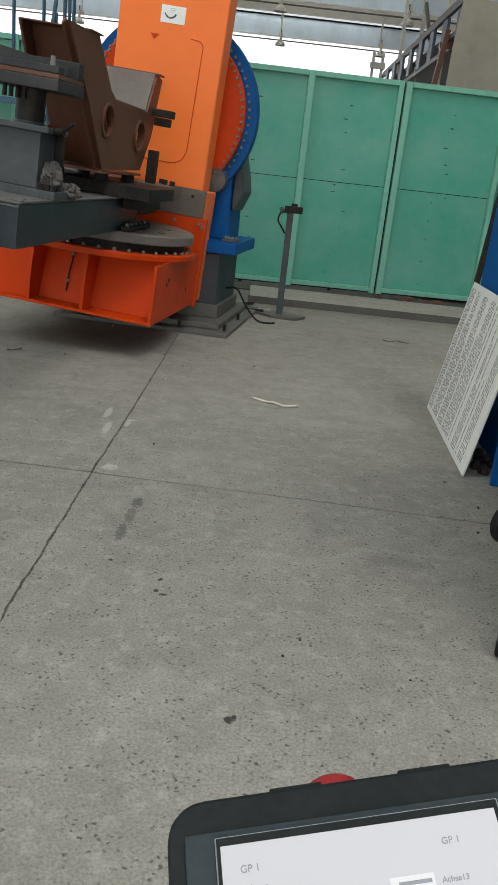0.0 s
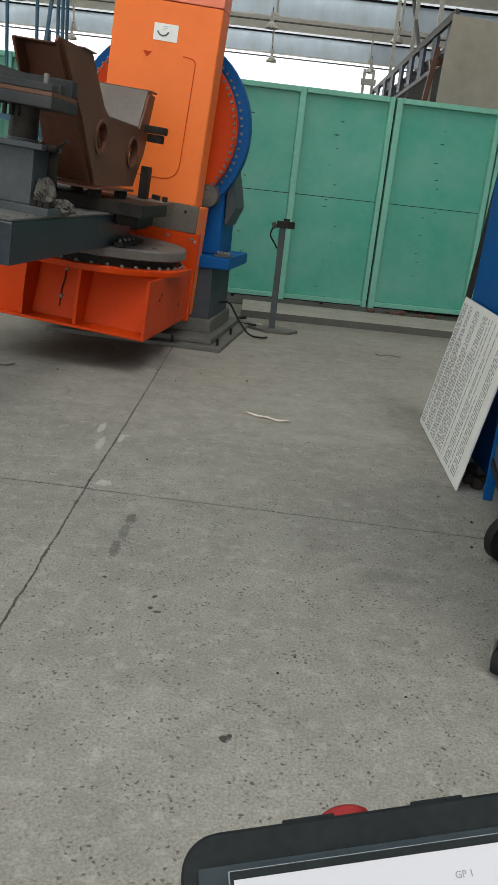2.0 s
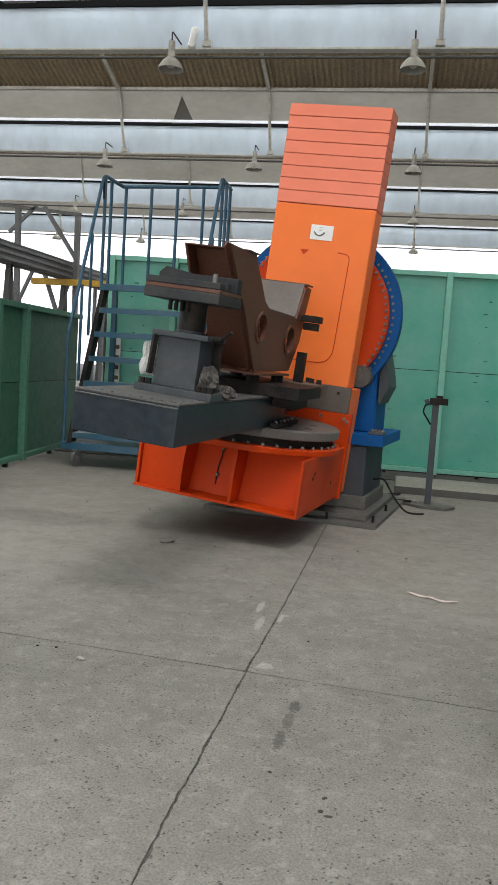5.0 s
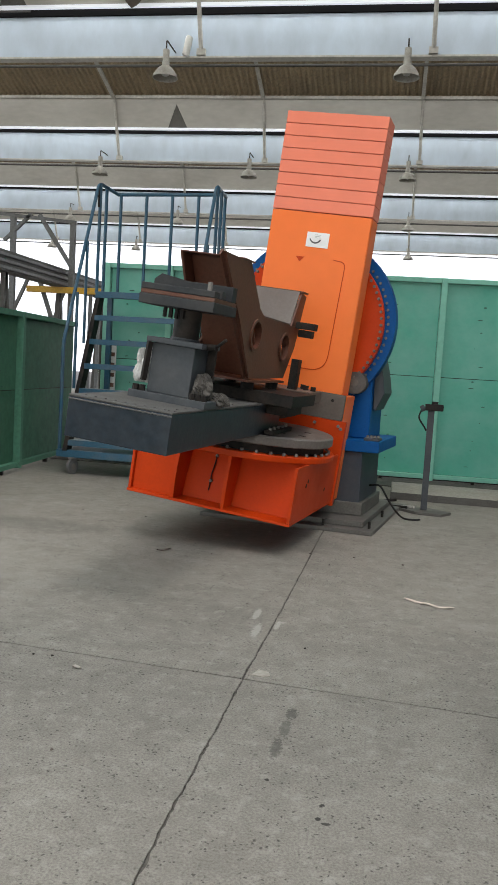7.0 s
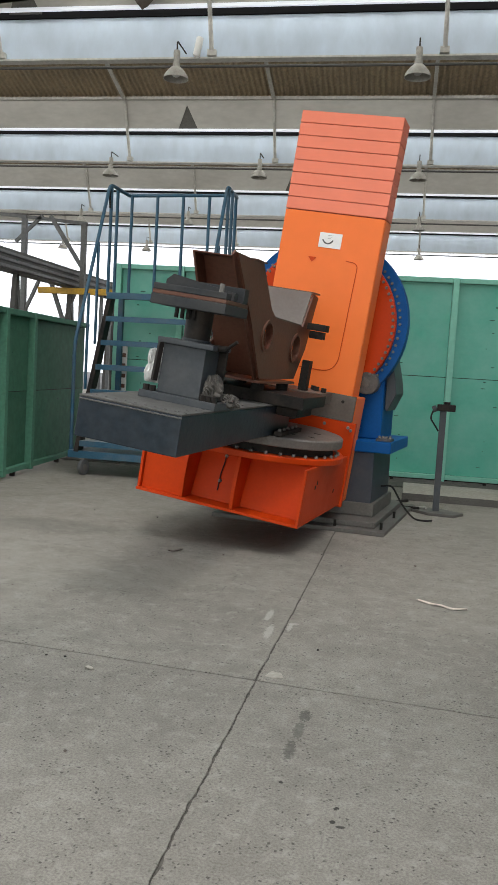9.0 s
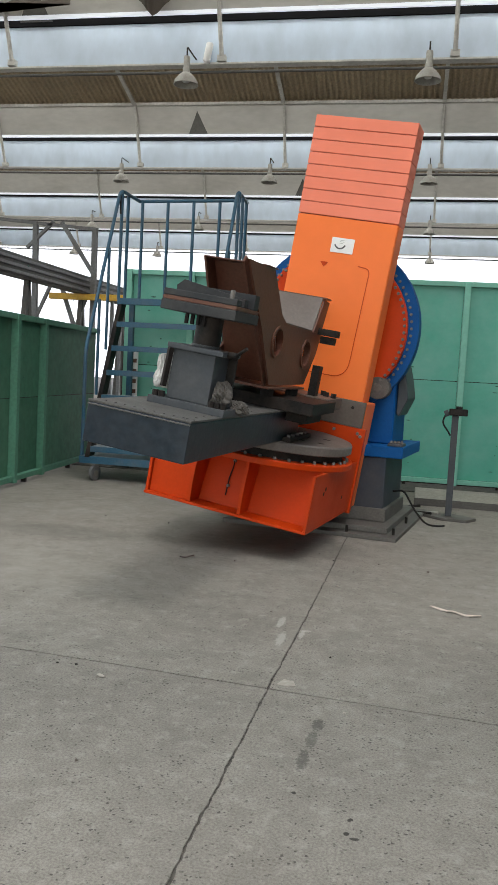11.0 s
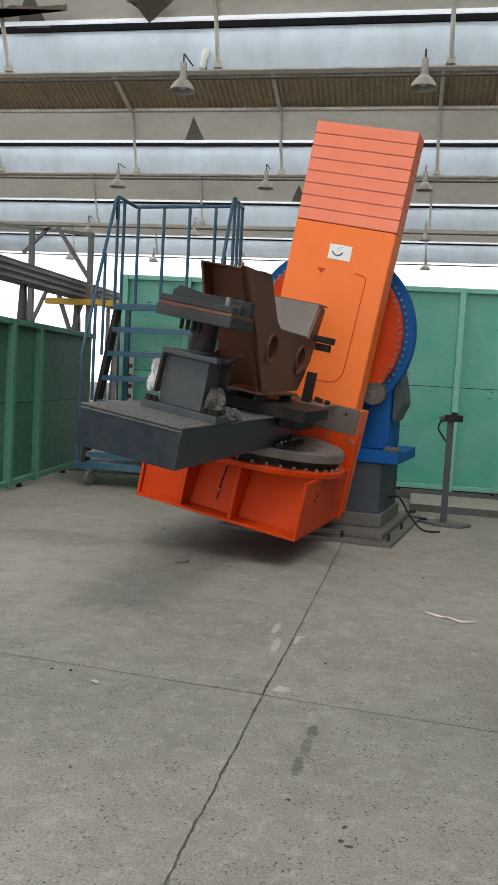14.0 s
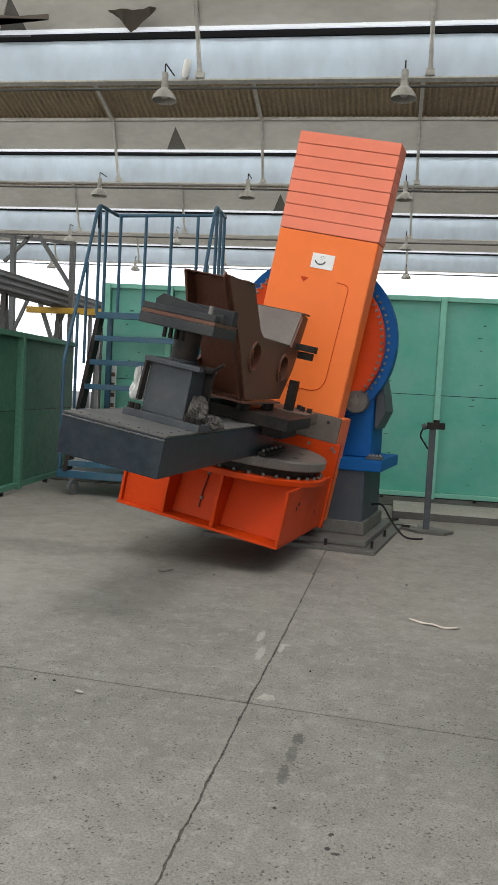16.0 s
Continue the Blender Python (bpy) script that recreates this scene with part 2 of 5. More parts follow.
SHADED_GREEN = mat("shaded_green_sheet", (0.055, 0.165, 0.105), 0.7, grain=14, amount=0.15, stain=1.8, stain_amount=0.6, dirt=(0.11, 0.21, 0.15), bump=0.05, per_object=0.12, spec=0.2)
BEAM_PAINT = mat("pale_blue_grey_paint", (0.50, 0.585, 0.69), 0.42, grain=5, amount=0.06, stain=0.9, stain_amount=0.6, dirt=(0.30, 0.335, 0.38), dirt_level=0.55, bump=0.03, stretch=(1, 1, 0.5))
FLANGE = mat("pale_beam_flange", (0.50, 0.485, 0.45), 0.5, grain=20, amount=0.15, stain=2, stain_amount=0.55, dirt=(0.16, 0.13, 0.10), bump=0.05)
PANEL_GREY = mat("grey_roof_panel", (0.52, 0.50, 0.465), 0.6, grain=8, amount=0.06, stain=0.7, stain_amount=0.55, dirt=(0.24, 0.22, 0.19), bump=0.04, stretch=(0.6, 1, 1.6))
SHEET_ROOF = mat("brown_corrugated_sheet", (0.30, 0.23, 0.145), 0.7, grain=15, amount=0.2, stain=1.2, stain_amount=0.5, bump=0.05)
BLACKGAP = mat("gap_shade_black", (0.007, 0.007, 0.008), 0.9, spec=0.05, stain_amount=0.1, dirt=(0.02, 0.018, 0.015))
TRUSS = mat("truss_grey", (0.145, 0.15, 0.155), 0.55, 0.2, grain=30, amount=0.2, stain=2, stain_amount=0.5, bump=0.06)
DARKTRUSS = mat("dark_truss_paint", (0.07, 0.07, 0.068), 0.6, 0.2, grain=30, amount=0.2, stain=2, stain_amount=0.5, bump=0.06)
YELLOW = mat("yellow_paint", (0.62, 0.36, 0.03), 0.5, grain=30, amount=0.15, stain_amount=0.4)
LAMP = mat("dusty_lamp_shade", (0.40, 0.385, 0.35), 0.5, grain=40, amount=0.1, stain=8, stain_amount=0.5)
WHITE = mat("white_plate", (0.80, 0.80, 0.78), 0.45, amount=0.03, stain_amount=0.08)
BOARD = mat("printed_board", (0.74, 0.74, 0.70), 0.5, grain=20, amount=0.04, stain=2, stain_amount=0.3, dirt=(0.45, 0.43, 0.39))
INK = mat("dark_print", (0.10, 0.10, 0.105), 0.6)
INK_LIGHT = mat("faded_print", (0.27, 0.27, 0.265), 0.6)
RUBBER = mat("black_rubber", (0.014, 0.014, 0.015), 0.7, spec=0.15, grain=80, amount=0.2, stain_amount=0.3)
RAG_WHITE = mat("white_cloth", (0.58, 0.58, 0.56), 0.9, grain=90, amount=0.12, stain=10, stain_amount=0.4, dirt=(0.35, 0.33, 0.3), bump=0.3)
RAG_GREY = mat("grey_cloth", (0.085, 0.078, 0.068), 0.9, grain=90, amount=0.15, stain=10, stain_amount=0.5, dirt=(0.1, 0.09, 0.08), bump=0.3)
KERB = mat("pale_concrete", (0.40, 0.37, 0.32), 0.85, grain=40, amount=0.18, stain=2, stain_amount=0.5, dirt=(0.2, 0.17, 0.14), bump=0.3)
BRICK = mat("red_brick", (0.17, 0.085, 0.062), 0.85, grain=50, amount=0.25, bump=0.3)
CARDBOARD = mat("grey_brown_sheet", (0.36, 0.325, 0.275), 0.7, grain=10, amount=0.06, stain=1.5, stain_amount=0.4, dirt=(0.17, 0.15, 0.12))
CASE = mat("pendant_black_plastic", (0.012, 0.015, 0.016), 0.6, spec=0.08, grain=120, amount=0.15, stain_amount=0.2, dirt=(0.08, 0.08, 0.08))
BEZEL = mat("pendant_slate_plastic", (0.025, 0.036, 0.043), 0.55, spec=0.1, grain=120, amount=0.1, stain_amount=0.2)
RIM = mat("silver_rim", (0.22, 0.235, 0.24), 0.5)
REDKNOB = mat("red_button_plastic", (0.24, 0.014, 0.014), 0.5, amount=0.05, spec=0.15)
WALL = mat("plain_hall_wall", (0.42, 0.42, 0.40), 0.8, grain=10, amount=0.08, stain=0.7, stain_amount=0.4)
DIMMING_WALL = mat("dimming_hall_wall", (0.10, 0.095, 0.09), 0.85, grain=10, amount=0.1, stain=0.7, stain_amount=0.4)
WOOD = mat("split_wood", (0.62, 0.54, 0.47), 0.8, grain=60, amount=0.2)


# ---- mesh helpers ----
def bm_box(x0, x1, y0, y1, z0, z1, bevel=0.0, bm=None):
    bm = bm or bmesh.new()
    r = bmesh.ops.create_cube(bm, size=1.0)
    for v in r["verts"]:
        v.co = Vector(((x0 + x1) / 2 + v.co.x * (x1 - x0), (y0 + y1) / 2 + v.co.y * (y1 - y0), (z0 + z1) / 2 + v.co.z * (z1 - z0)))
    if bevel:
        edges = list({e for v in r["verts"] for e in v.link_edges})
        bmesh.ops.bevel(bm, geom=edges, offset=bevel, segments=2, affect="EDGES", profile=0.6)
    return bm


def bm_cone(p, q, r0, r1=None, seg=16, bm=None, bevel=0.0):
    """A rod, disc or cone from p to q."""
    bm = bm or bmesh.new()
    p, q = Vector(p), Vector(q)
    r1 = r0 if r1 is None else r1
    m = Matrix.Translation((p + q) / 2) @ (q - p).to_track_quat("Z", "Y").to_matrix().to_4x4()
    r = bmesh.ops.create_cone(bm, cap_ends=True, segments=seg, radius1=r0, radius2=r1, depth=(q - p).length, matrix=m)
    if bevel:
        caps = [e for e in {e for v in r["verts"] for e in v.link_edges} if any(len(f.verts) > 4 for f in e.link_faces)]
        bmesh.ops.bevel(bm, geom=caps, offset=bevel, segments=2, affect="EDGES")
    return bm


def bm_bar(p, q, a, b, bm=None, up=(0, 0, 1)):
    """A square bar a wide and b deep from p to q."""
    bm = bm or bmesh.new()
    p, q = Vector(p), Vector(q)
    z = (q - p).normalized()
    x = Vector(up).cross(z)
    x = x.normalized() if x.length > 1e-4 else Vector((1, 0, 0))
    y = z.cross(x)
    m = Matrix((x, y, z)).transposed().to_4x4()
    m.translation = (p + q) / 2
    r = bmesh.ops.create_cube(bm, size=1.0, matrix=m @ Matrix.Diagonal((a, b, (q - p).length, 1)))
    return bm


def bm_prism(points, depth, to, bm=None, bevel=0.0):
    """A flat outline (2D points) pushed through depth = (d0, d1); to(a, b, d) gives the place."""
    bm = bm or bmesh.new()
    d0, d1 = depth
    lo = [bm.verts.new(to(a, b, d0)) for a, b in points]
    hi = [bm.verts.new(to(a, b, d1)) for a, b in points]
    faces = [bm.faces.new(lo), bm.faces.new(hi[::-1])]
    k = len(points)
    for i in range(k):
        faces.append(bm.faces.new((lo[i], lo[(i + 1) % k], hi[(i + 1) % k], hi[i])))
    bmesh.ops.recalc_face_normals(bm, faces=faces)
    if bevel:
        bmesh.ops.bevel(bm, geom=list({e for f in faces for e in f.edges}), offset=bevel, segments=1, affect="EDGES")
    return bm


def bm_ring(r_out, r_in, y0, y1, seg=64, bm=None, cx=0.0, cz=0.0):
    """A ring round the y axis."""
    bm = bm or bmesh.new()
    loops = []
    for r, y in ((r_out, y0), (r_out, y1), (r_in, y1), (r_in, y0)):
        loops.append([bm.verts.new((cx + r * math.cos(2 * math.pi * i / seg), y, cz + r * math.sin(2 * math.pi * i / seg))) for i in range(seg)])
    faces = []
    for k in range(4):
        a, b = loops[k], loops[(k + 1) % 4]
        for i in range(seg):
            j = (i + 1) % seg
            faces.append(bm.faces.new((a[i], a[j], b[j], b[i])))
    bmesh.ops.recalc_face_normals(bm, faces=faces)
    return bm


def bm_lathe(profile, seg=24, bm=None, at=(0, 0, 0)):
    """A turned shape round z: profile of (radius, height)."""
    bm = bm or bmesh.new()
    rows = [[bm.verts.new((at[0] + r * math.cos(2 * math.pi * i / seg), at[1] + r * math.sin(2 * math.pi * i / seg), at[2] + z)) for i in range(seg)] for r, z in profile]
    faces = []
    for a, b in zip(rows, rows[1:]):
        for i in range(seg):
            j = (i + 1) % seg
            faces.append(bm.faces.new((a[i], a[j], b[j], b[i])))
    bmesh.ops.recalc_face_normals(bm, faces=faces)
    return bm


def bm_path(points, r, seg=10, bm=None):
    """A bent tube through points."""
    bm = bm or bmesh.new()
    pts = [Vector(p) for p in points]
    rings = []
    side = None
    for i, p in enumerate(pts):
        d = (pts[min(i + 1, len(pts) - 1)] - pts[max(i - 1, 0)]).normalized()
        if side is None:
            side = d.orthogonal().normalized()
        side = (side - d * side.dot(d)).normalized()
        up = d.cross(side)
        rings.append([bm.verts.new(p + r * (math.cos(2 * math.pi * k / seg) * side + math.sin(2 * math.pi * k / seg) * up)) for k in range(seg)])
    for a, b in zip(rings, rings[1:]):
        for k in range(seg):
            bm.faces.new((a[k], a[(k + 1) % seg], b[(k + 1) % seg], b[k]))
    bm.faces.new(rings[0][::-1])
    bm.faces.new(rings[-1])
    return bm


def round_path(points, radius, steps=5):
    """The corners of a path rounded off."""
    pts = [Vector(p) for p in points]
    out = [pts[0]]
    for a, b, c in zip(pts, pts[1:], pts[2:]):
        u, v = (a - b), (c - b)
        k = min(radius, u.length * 0.45, v.length * 0.45)
        p, q = b + u.normalized() * k, b + v.normalized() * k
        for i in range(steps + 1):
            s = i / steps
            out.append((1 - s) ** 2 * p + 2 * s * (1 - s) * b + s * s * q)
    out.append(pts[-1])
    return out


def mesh_of(name, bm, material, smooth=False):
    me = bpy.data.meshes.new(name)
    bm.to_mesh(me)
    bm.free()
    me.materials.append(material)
    if smooth:
        me.polygons.foreach_set("use_smooth", [True] * len(me.polygons))
        me.set_sharp_from_angle(angle=radians(40))
    return me


def part(name, bm, material, parent, label="", smooth=False):
    ob = new(name, mesh_of(name, bm, material, smooth))
    ob.parent = parent
    if label:
        ob["label"] = label
    return ob


def piece(name, me, parent, at=(0, 0, 0), turn=(0, 0, 0)):
    """One of many alike pieces on shared mesh data."""
    ob = new(name, me)
    ob.parent = parent
    ob.matrix_basis = pose(*at, *turn)
    return ob


def thing(name, label, category, group="", kind="", at=None):
    ob = new(name)
    ob.empty_display_size = 0.1
    if at is not None:
        ob.matrix_world = at
    return tagged(ob, label, category, group, kind)


def solid(name, bm, material, label, category, group="", kind="", smooth=False, at=None):
    ob = new(name, mesh_of(name, bm, material, smooth))
    if at is not None:
        ob.matrix_world = at
    return tagged(ob, label, category, group, kind)


# ---- floor, walls, roof ----
JX, JY = -0.50, 3.22            # the two floor joints


def jag(a, b, fixed, along, seed, amp):
    """An uneven edge from a to b at the fixed coordinate."""
    rnd = random.Random(seed)
    k = max(2, int(abs(b - a) / 0.013)) if abs(b - a) < 40 else 2
    k = min(k, 900)
    out = []
    for i in range(k):
        s = a + (b - a) * i / k
        o = fixed + 0.006 * noise.noise(Vector((s * 1.3, 0.5, 0))) + 0.002 * noise.noise(Vector((s * 7.1, 2.5, 0))) + 0.002 * noise.noise(Vector((s * 31.0, 4.5, 0))) + amp * (noise.noise(Vector((s * 5.3, seed, 0))) + 0.7 * noise.noise(Vector((s * 19.1, seed, 3))) + 0.4 * rnd.uniform(-1, 1))
        out.append((s, o - 0.07 * (s - JX)) if along == "x" else (o + 0.0166 * (s - JY), s))
    return out


def floor_slabs():
    base = solid("floor", bm_box(-40, 40, -14, 78.75, -0.4, -0.005), JOINT, "grey worn concrete hall floor with open joints", "floor", kind="structure")
    g, h = 0.0040, 0.0050
    # each slab: outline counter-clockwise, jagged along the joints
    right_edge = jag(-5.25, JY - h, JX + g, "y", 1, 0.006)
    left_edge = jag(-5.25, JY - h, JX - g, "y", 2, 0.006)
    right_far = jag(JY + h, 9.625, JX + g, "y", 3, 0.005)
    left_far = jag(JY + h, 9.625, JX - g, "y", 4, 0.005)
    a = jag(JX + g, 6.0, JY - h, "x", 5, 0.003)
    b = jag(JX + g, 6.0, JY + h, "x", 5, 0.003)
    c = jag(-6.5, JX - g, JY - h, "x", 7, 0.003)
    d = jag(-6.5, JX - g, JY + h, "x", 7, 0.003)
    slabs = [
        [*right_edge[:], *a, (6.0, JY - 0.455), (6.0, -5.25)][::-1],
        [*left_edge, (JX - g, JY - h), *c[1:][::-1], (-6.5, JY + 0.42), (-6.5, -5.25)],
        [*right_far, (JX + 0.1, 9.625), (6.0, 9.625), (6.0, JY - 0.445), *b[1:][::-1]][::-1],
        [*left_far, (JX + 0.09, 9.625), (-6.5, 9.625), (-6.5, JY + 0.43), *d[1:]],
        [(-40, 9.627), (40, 9.627), (40, 78.75), (-40, 78.75)],
        [(-40, -14), (40, -14), (40, -5.252), (-40, -5.252)],
        [(-40, -5.25), (-6.502, -5.25), (-6.502, 9.625), (-40, 9.625)],
        [(6.002, -5.25), (40, -5.25), (40, 9.625), (6.002, 9.625)],
    ]
    for outline in slabs:
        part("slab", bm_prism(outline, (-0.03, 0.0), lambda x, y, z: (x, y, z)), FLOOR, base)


floor_slabs()

backdrop = glow("bright_overcast", (0.96, 0.98, 1.0), 1.1)
solid("backdrop_far", bm_box(-90, 70, 77, 77.175, 0, 30), backdrop, "white overcast daylight beyond the hall", "sky", kind="structure")
solid("backdrop_side", bm_box(-90, -89.8, 8.75, 77, 0, 30), backdrop, "white overcast daylight beyond the hall", "sky", kind="structure")
solid("wall_south", bm_box(-9.2, 3.2, -14.2625, -14, 5.0, 8, bm=bm_box(3.2, 12, -14.2625, -14, 0, 8, bm=bm_box(-20, -9.2, -14.2625, -14, 0, 8))), WALL, "unseen plain grey rear hall wall with an added opening", "wall", kind="structure")
# unseen east wall, coloured dark so that right-hand sides stay dim
solid("wall_east", bm_box(12, 12.3, -14, 35, 0, 8), DIMMING_WALL, "unseen plain grey side wall closing the hall", "wall", kind="structure")
solid("wall_west", bm_box(-20.3, -20, -14, 17.5, 0, 1.8, bm=bm_box(-20.3, -20, -14, 17.5, 6.6, 8)), WALL, "unseen plain grey side wall closing the hall", "wall", kind="structure")

X0, X1 = -20.0, 12.0
POST_X = [0.22 + 3.4 * k for k in range(-5, 4)]


def roof():
    bm = bmesh.new()
    for k, y in enumerate(BEAMS + [BEAMS[-1] + BAY]):
        # corrugated sheet from behind the previous beam up to the grey panel
        y0, y1, z0, z1 = y - BAY + 0.28, y - 0.4375, 6.48, 7.20
        gap = [q for q in ROOF_FILLS if y0 < q < y1]
        fine = k in (5, 6)
        step = 0.03 if fine else 0.5
        cols, rows = int((X1 - X0) / step) + 1, []
        # rises from the panel's top towards the fill lamp of its bay
        profile = ((y0, z0), (y0 + 0.9, z0 + 0.1)) if gap else ((y1 - 1.9, z1 + 0.58), (y1, z1))
        for yy, zz in profile:
            rows.append([bm.verts.new((X0 + i * step, yy, zz + (0.035 if fine and i % 4 in (1, 2) else 0.0))) for i in range(cols)])
        for low, high in zip(rows, rows[1:]):
            for i in range(cols - 1):
                bm.faces.new((low[i], low[i + 1], high[i + 1], high[i]))
        # closing sheet above
        if not gap:
            bm_box(X0, X1, y0, y1, 7.90, 7.96, bm=bm)
        bm_box(X0, X1, y - BAY + 0.2625, y - BAY + 0.2975, 6.5, 7.94, bm=bm)
    ob = solid("ceiling", bm, SHEET_ROOF, "brown corrugated sheet roof of saw-tooth bays", "ceiling", kind="structure")
    return ob


roof()


def roof_bay(y, hole=None):
    beam = thing("roof_beam", "pale blue-grey painted deep steel roof beam with posts", "roof beam", "roof beams", "structure")
    part("web", bm_box(X0, X1, y, y + 0.105, 5.90, 6.50), BEAM_PAINT, beam)
    part("bottom_flange", bm_box(X0, X1, y - 0.045, y + 0.12, 5.868, 5.895), FLANGE, beam, "pale worn bottom flange")
    part("conduit", bm_cone((X0, y - 0.0262, 5.76), (X1, y - 0.0262, 5.76), 0.022, seg=8), DARKTRUSS, beam)
    # two black boards stand in for the shade of the gap above the web
    part("top_flange", bm_box(X0, X1, y - 0.0262, y + 0.175, 6.505, 6.60), BLACKGAP, beam, "black strip standing in for the gap's shade")
    part("gap_shade_board", bm_box(X0, X1, y + 0.1925, y + 0.2275, 6.4, 7.1), BLACKGAP, beam, "black board standing in for shade behind the gap")
    # glowing strip added in place of the sky that shows through the gap
    part("lip", bm_box(X0, X1, y - 0.275, y - 0.225, 6.515, 6.562), SKY_GAP, beam, "glowing strip standing in for sky in the gap")
    for x in POST_X:
        post = bm_cone((x, y - 0.49, 7.16), (x + 0.03, y - 0.075, 5.98), 0.034, seg=10)
        bm_box(x - 0.035, x + 0.095, y - 0.085, y - 0.004, 5.90, 5.99, bm=post)
        bm_bar((x, y - 0.49, 7.13), (x, y - 2.1, 7.62), 0.075, 0.05, bm=post)
        part("post", post, FLANGE, beam)
    part("panel_rail", bm_box(X0, X1, y - 0.5075, y - 0.4463, 7.13, 7.19), FLANGE, beam)
    # grey panels between the posts
    for a, b in zip(POST_X, POST_X[1:]):
        to = lambda p, q, d: (p, y - 0.4375 + 0.32 * (7.14 - q) + d, q)
        if hole and a < hole < b:
            part("roof_panel", bm_prism([(a, 6.56), (hole - 0.22, 6.56), (hole, 7.04), (hole, 7.14), (a, 7.14)], (0, 0.02), to), PANEL_GREY, beam)
            # dark triangle behind the hole, in place of the shade inside it
            part("hole_shade", bm_prism([(hole - 0.26, 6.50), (hole + 0.28, 6.50), (hole, 7.08)], (0.03, 0.05), to), BASE, beam, "dark sheet standing in for shade in the panel's hole")
            part("roof_panel", bm_prism([(hole + 0.24, 6.56), (b, 6.56), (b, 7.14), (hole, 7.14), (hole, 7.04)], (0, 0.02), to), PANEL_GREY, beam)
        else:
            part("roof_panel", bm_prism([(a, 6.56), (b, 6.56), (b, 7.14), (a, 7.14)], (0, 0.02), to), PANEL_GREY, beam)


for beam_y, hole_x in zip(BEAMS, (None, None, None, None, -6.1, -5.15, -3.6, None)):
    roof_bay(beam_y, hole_x)


def high_bay_lamp(x, y, z):
    lamp = thing("high_bay_lamp", "dusty grey bell-shaped factory lamp, unlit, under a roof beam", "lamp", "hall lamps", at=pose(x, y, z))
    part("shade", bm_lathe([(0.03, 0.17), (0.07, 0.165), (0.11, 0.13), (0.17, 0.05), (0.185, 0.0), (0.175, 0.0), (0.16, 0.05), (0.10, 0.12), (0.03, 0.15)]), LAMP, lamp, smooth=True)
    part("neck", bm_lathe([(0.0, 0.40), (0.045, 0.40), (0.05, 0.36), (0.045, 0.24), (0.055, 0.23), (0.055, 0.17), (0.0, 0.17)], 14), LAMP, lamp, smooth=True)
    part("bulb", bm_lathe([(0.0, 0.02), (0.05, 0.04), (0.06, 0.08), (0.03, 0.15)], 12), WHITE, lamp, smooth=True)
    part("bracket", bm_path([(0, 0, 0.40), (0, 0.0, 0.52), (0, 0.03, 0.535), (0, 0.5, 0.54)], 0.011, 8), DARKSTEEL, lamp, smooth=True)
    return lamp


first_lamp = high_bay_lamp(-3.56, 11.7687, 5.42)
for k, lamp_y in enumerate((11.77, 17.94, 24.24, 30.45)):
    for i in range(-3 - (k > 0), 2):
        lamp_x = -0.10 + 0.12 * k + 3.44 * i
        if not (k == 0 and i == -1):
            copy_thing(first_lamp, pose(lamp_x, lamp_y, 5.42 + 0.05 * k))

# a white tube on the beam and torn roofing
solid("tube_light", bm_cone((-3.38, 12.1625, 5.88), (-3.33, 12.1625, 6.16), 0.055, bevel=0.015), WHITE, "short white tube fixed to the roof beam", "tube")
def torn_sheet():
    bm = bmesh.new()
    rnd = random.Random(4)
    top = [bm.verts.new((-4.45 + 0.09 * i, 11.71 + rnd.uniform(-0.03, 0.03), 6.72 + rnd.uniform(-0.03, 0.02))) for i in range(9)]
    low = [bm.verts.new((-4.45 + 0.09 * i, 11.69 + rnd.uniform(-0.08, 0.05), 6.72 - d + rnd.uniform(-0.02, 0.02))) for i, d in enumerate((0.03, 0.10, 0.16, 0.24, 0.36, 0.30, 0.20, 0.12, 0.05))]
    for i in range(8):
        bm.faces.new((top[i], top[i + 1], low[i + 1], low[i]))
    bmesh.ops.solidify(bm, geom=bm.faces[:], thickness=0.012)
    return bm
solid("torn_sheet", torn_sheet(), DUSTY, "torn brown roofing sheet hanging over the beam", "debris")
solid("ragged_strip", bm_prism([(-7.2, 6.62), (-5.4, 6.60), (-5.4, 6.68), (-5.9, 6.66), (-6.3, 6.70), (-6.8, 6.50), (-7.2, 6.69)], (0, 0.0262), lambda a, b, d: (a, 11.725 + d, b)), DUSTY, "ragged torn edge of roofing felt", "debris")


# ---- fences ----
FX, FY, FA = 0.53, 10.29, 3.41   # a post of the rear fence and the fence's turn


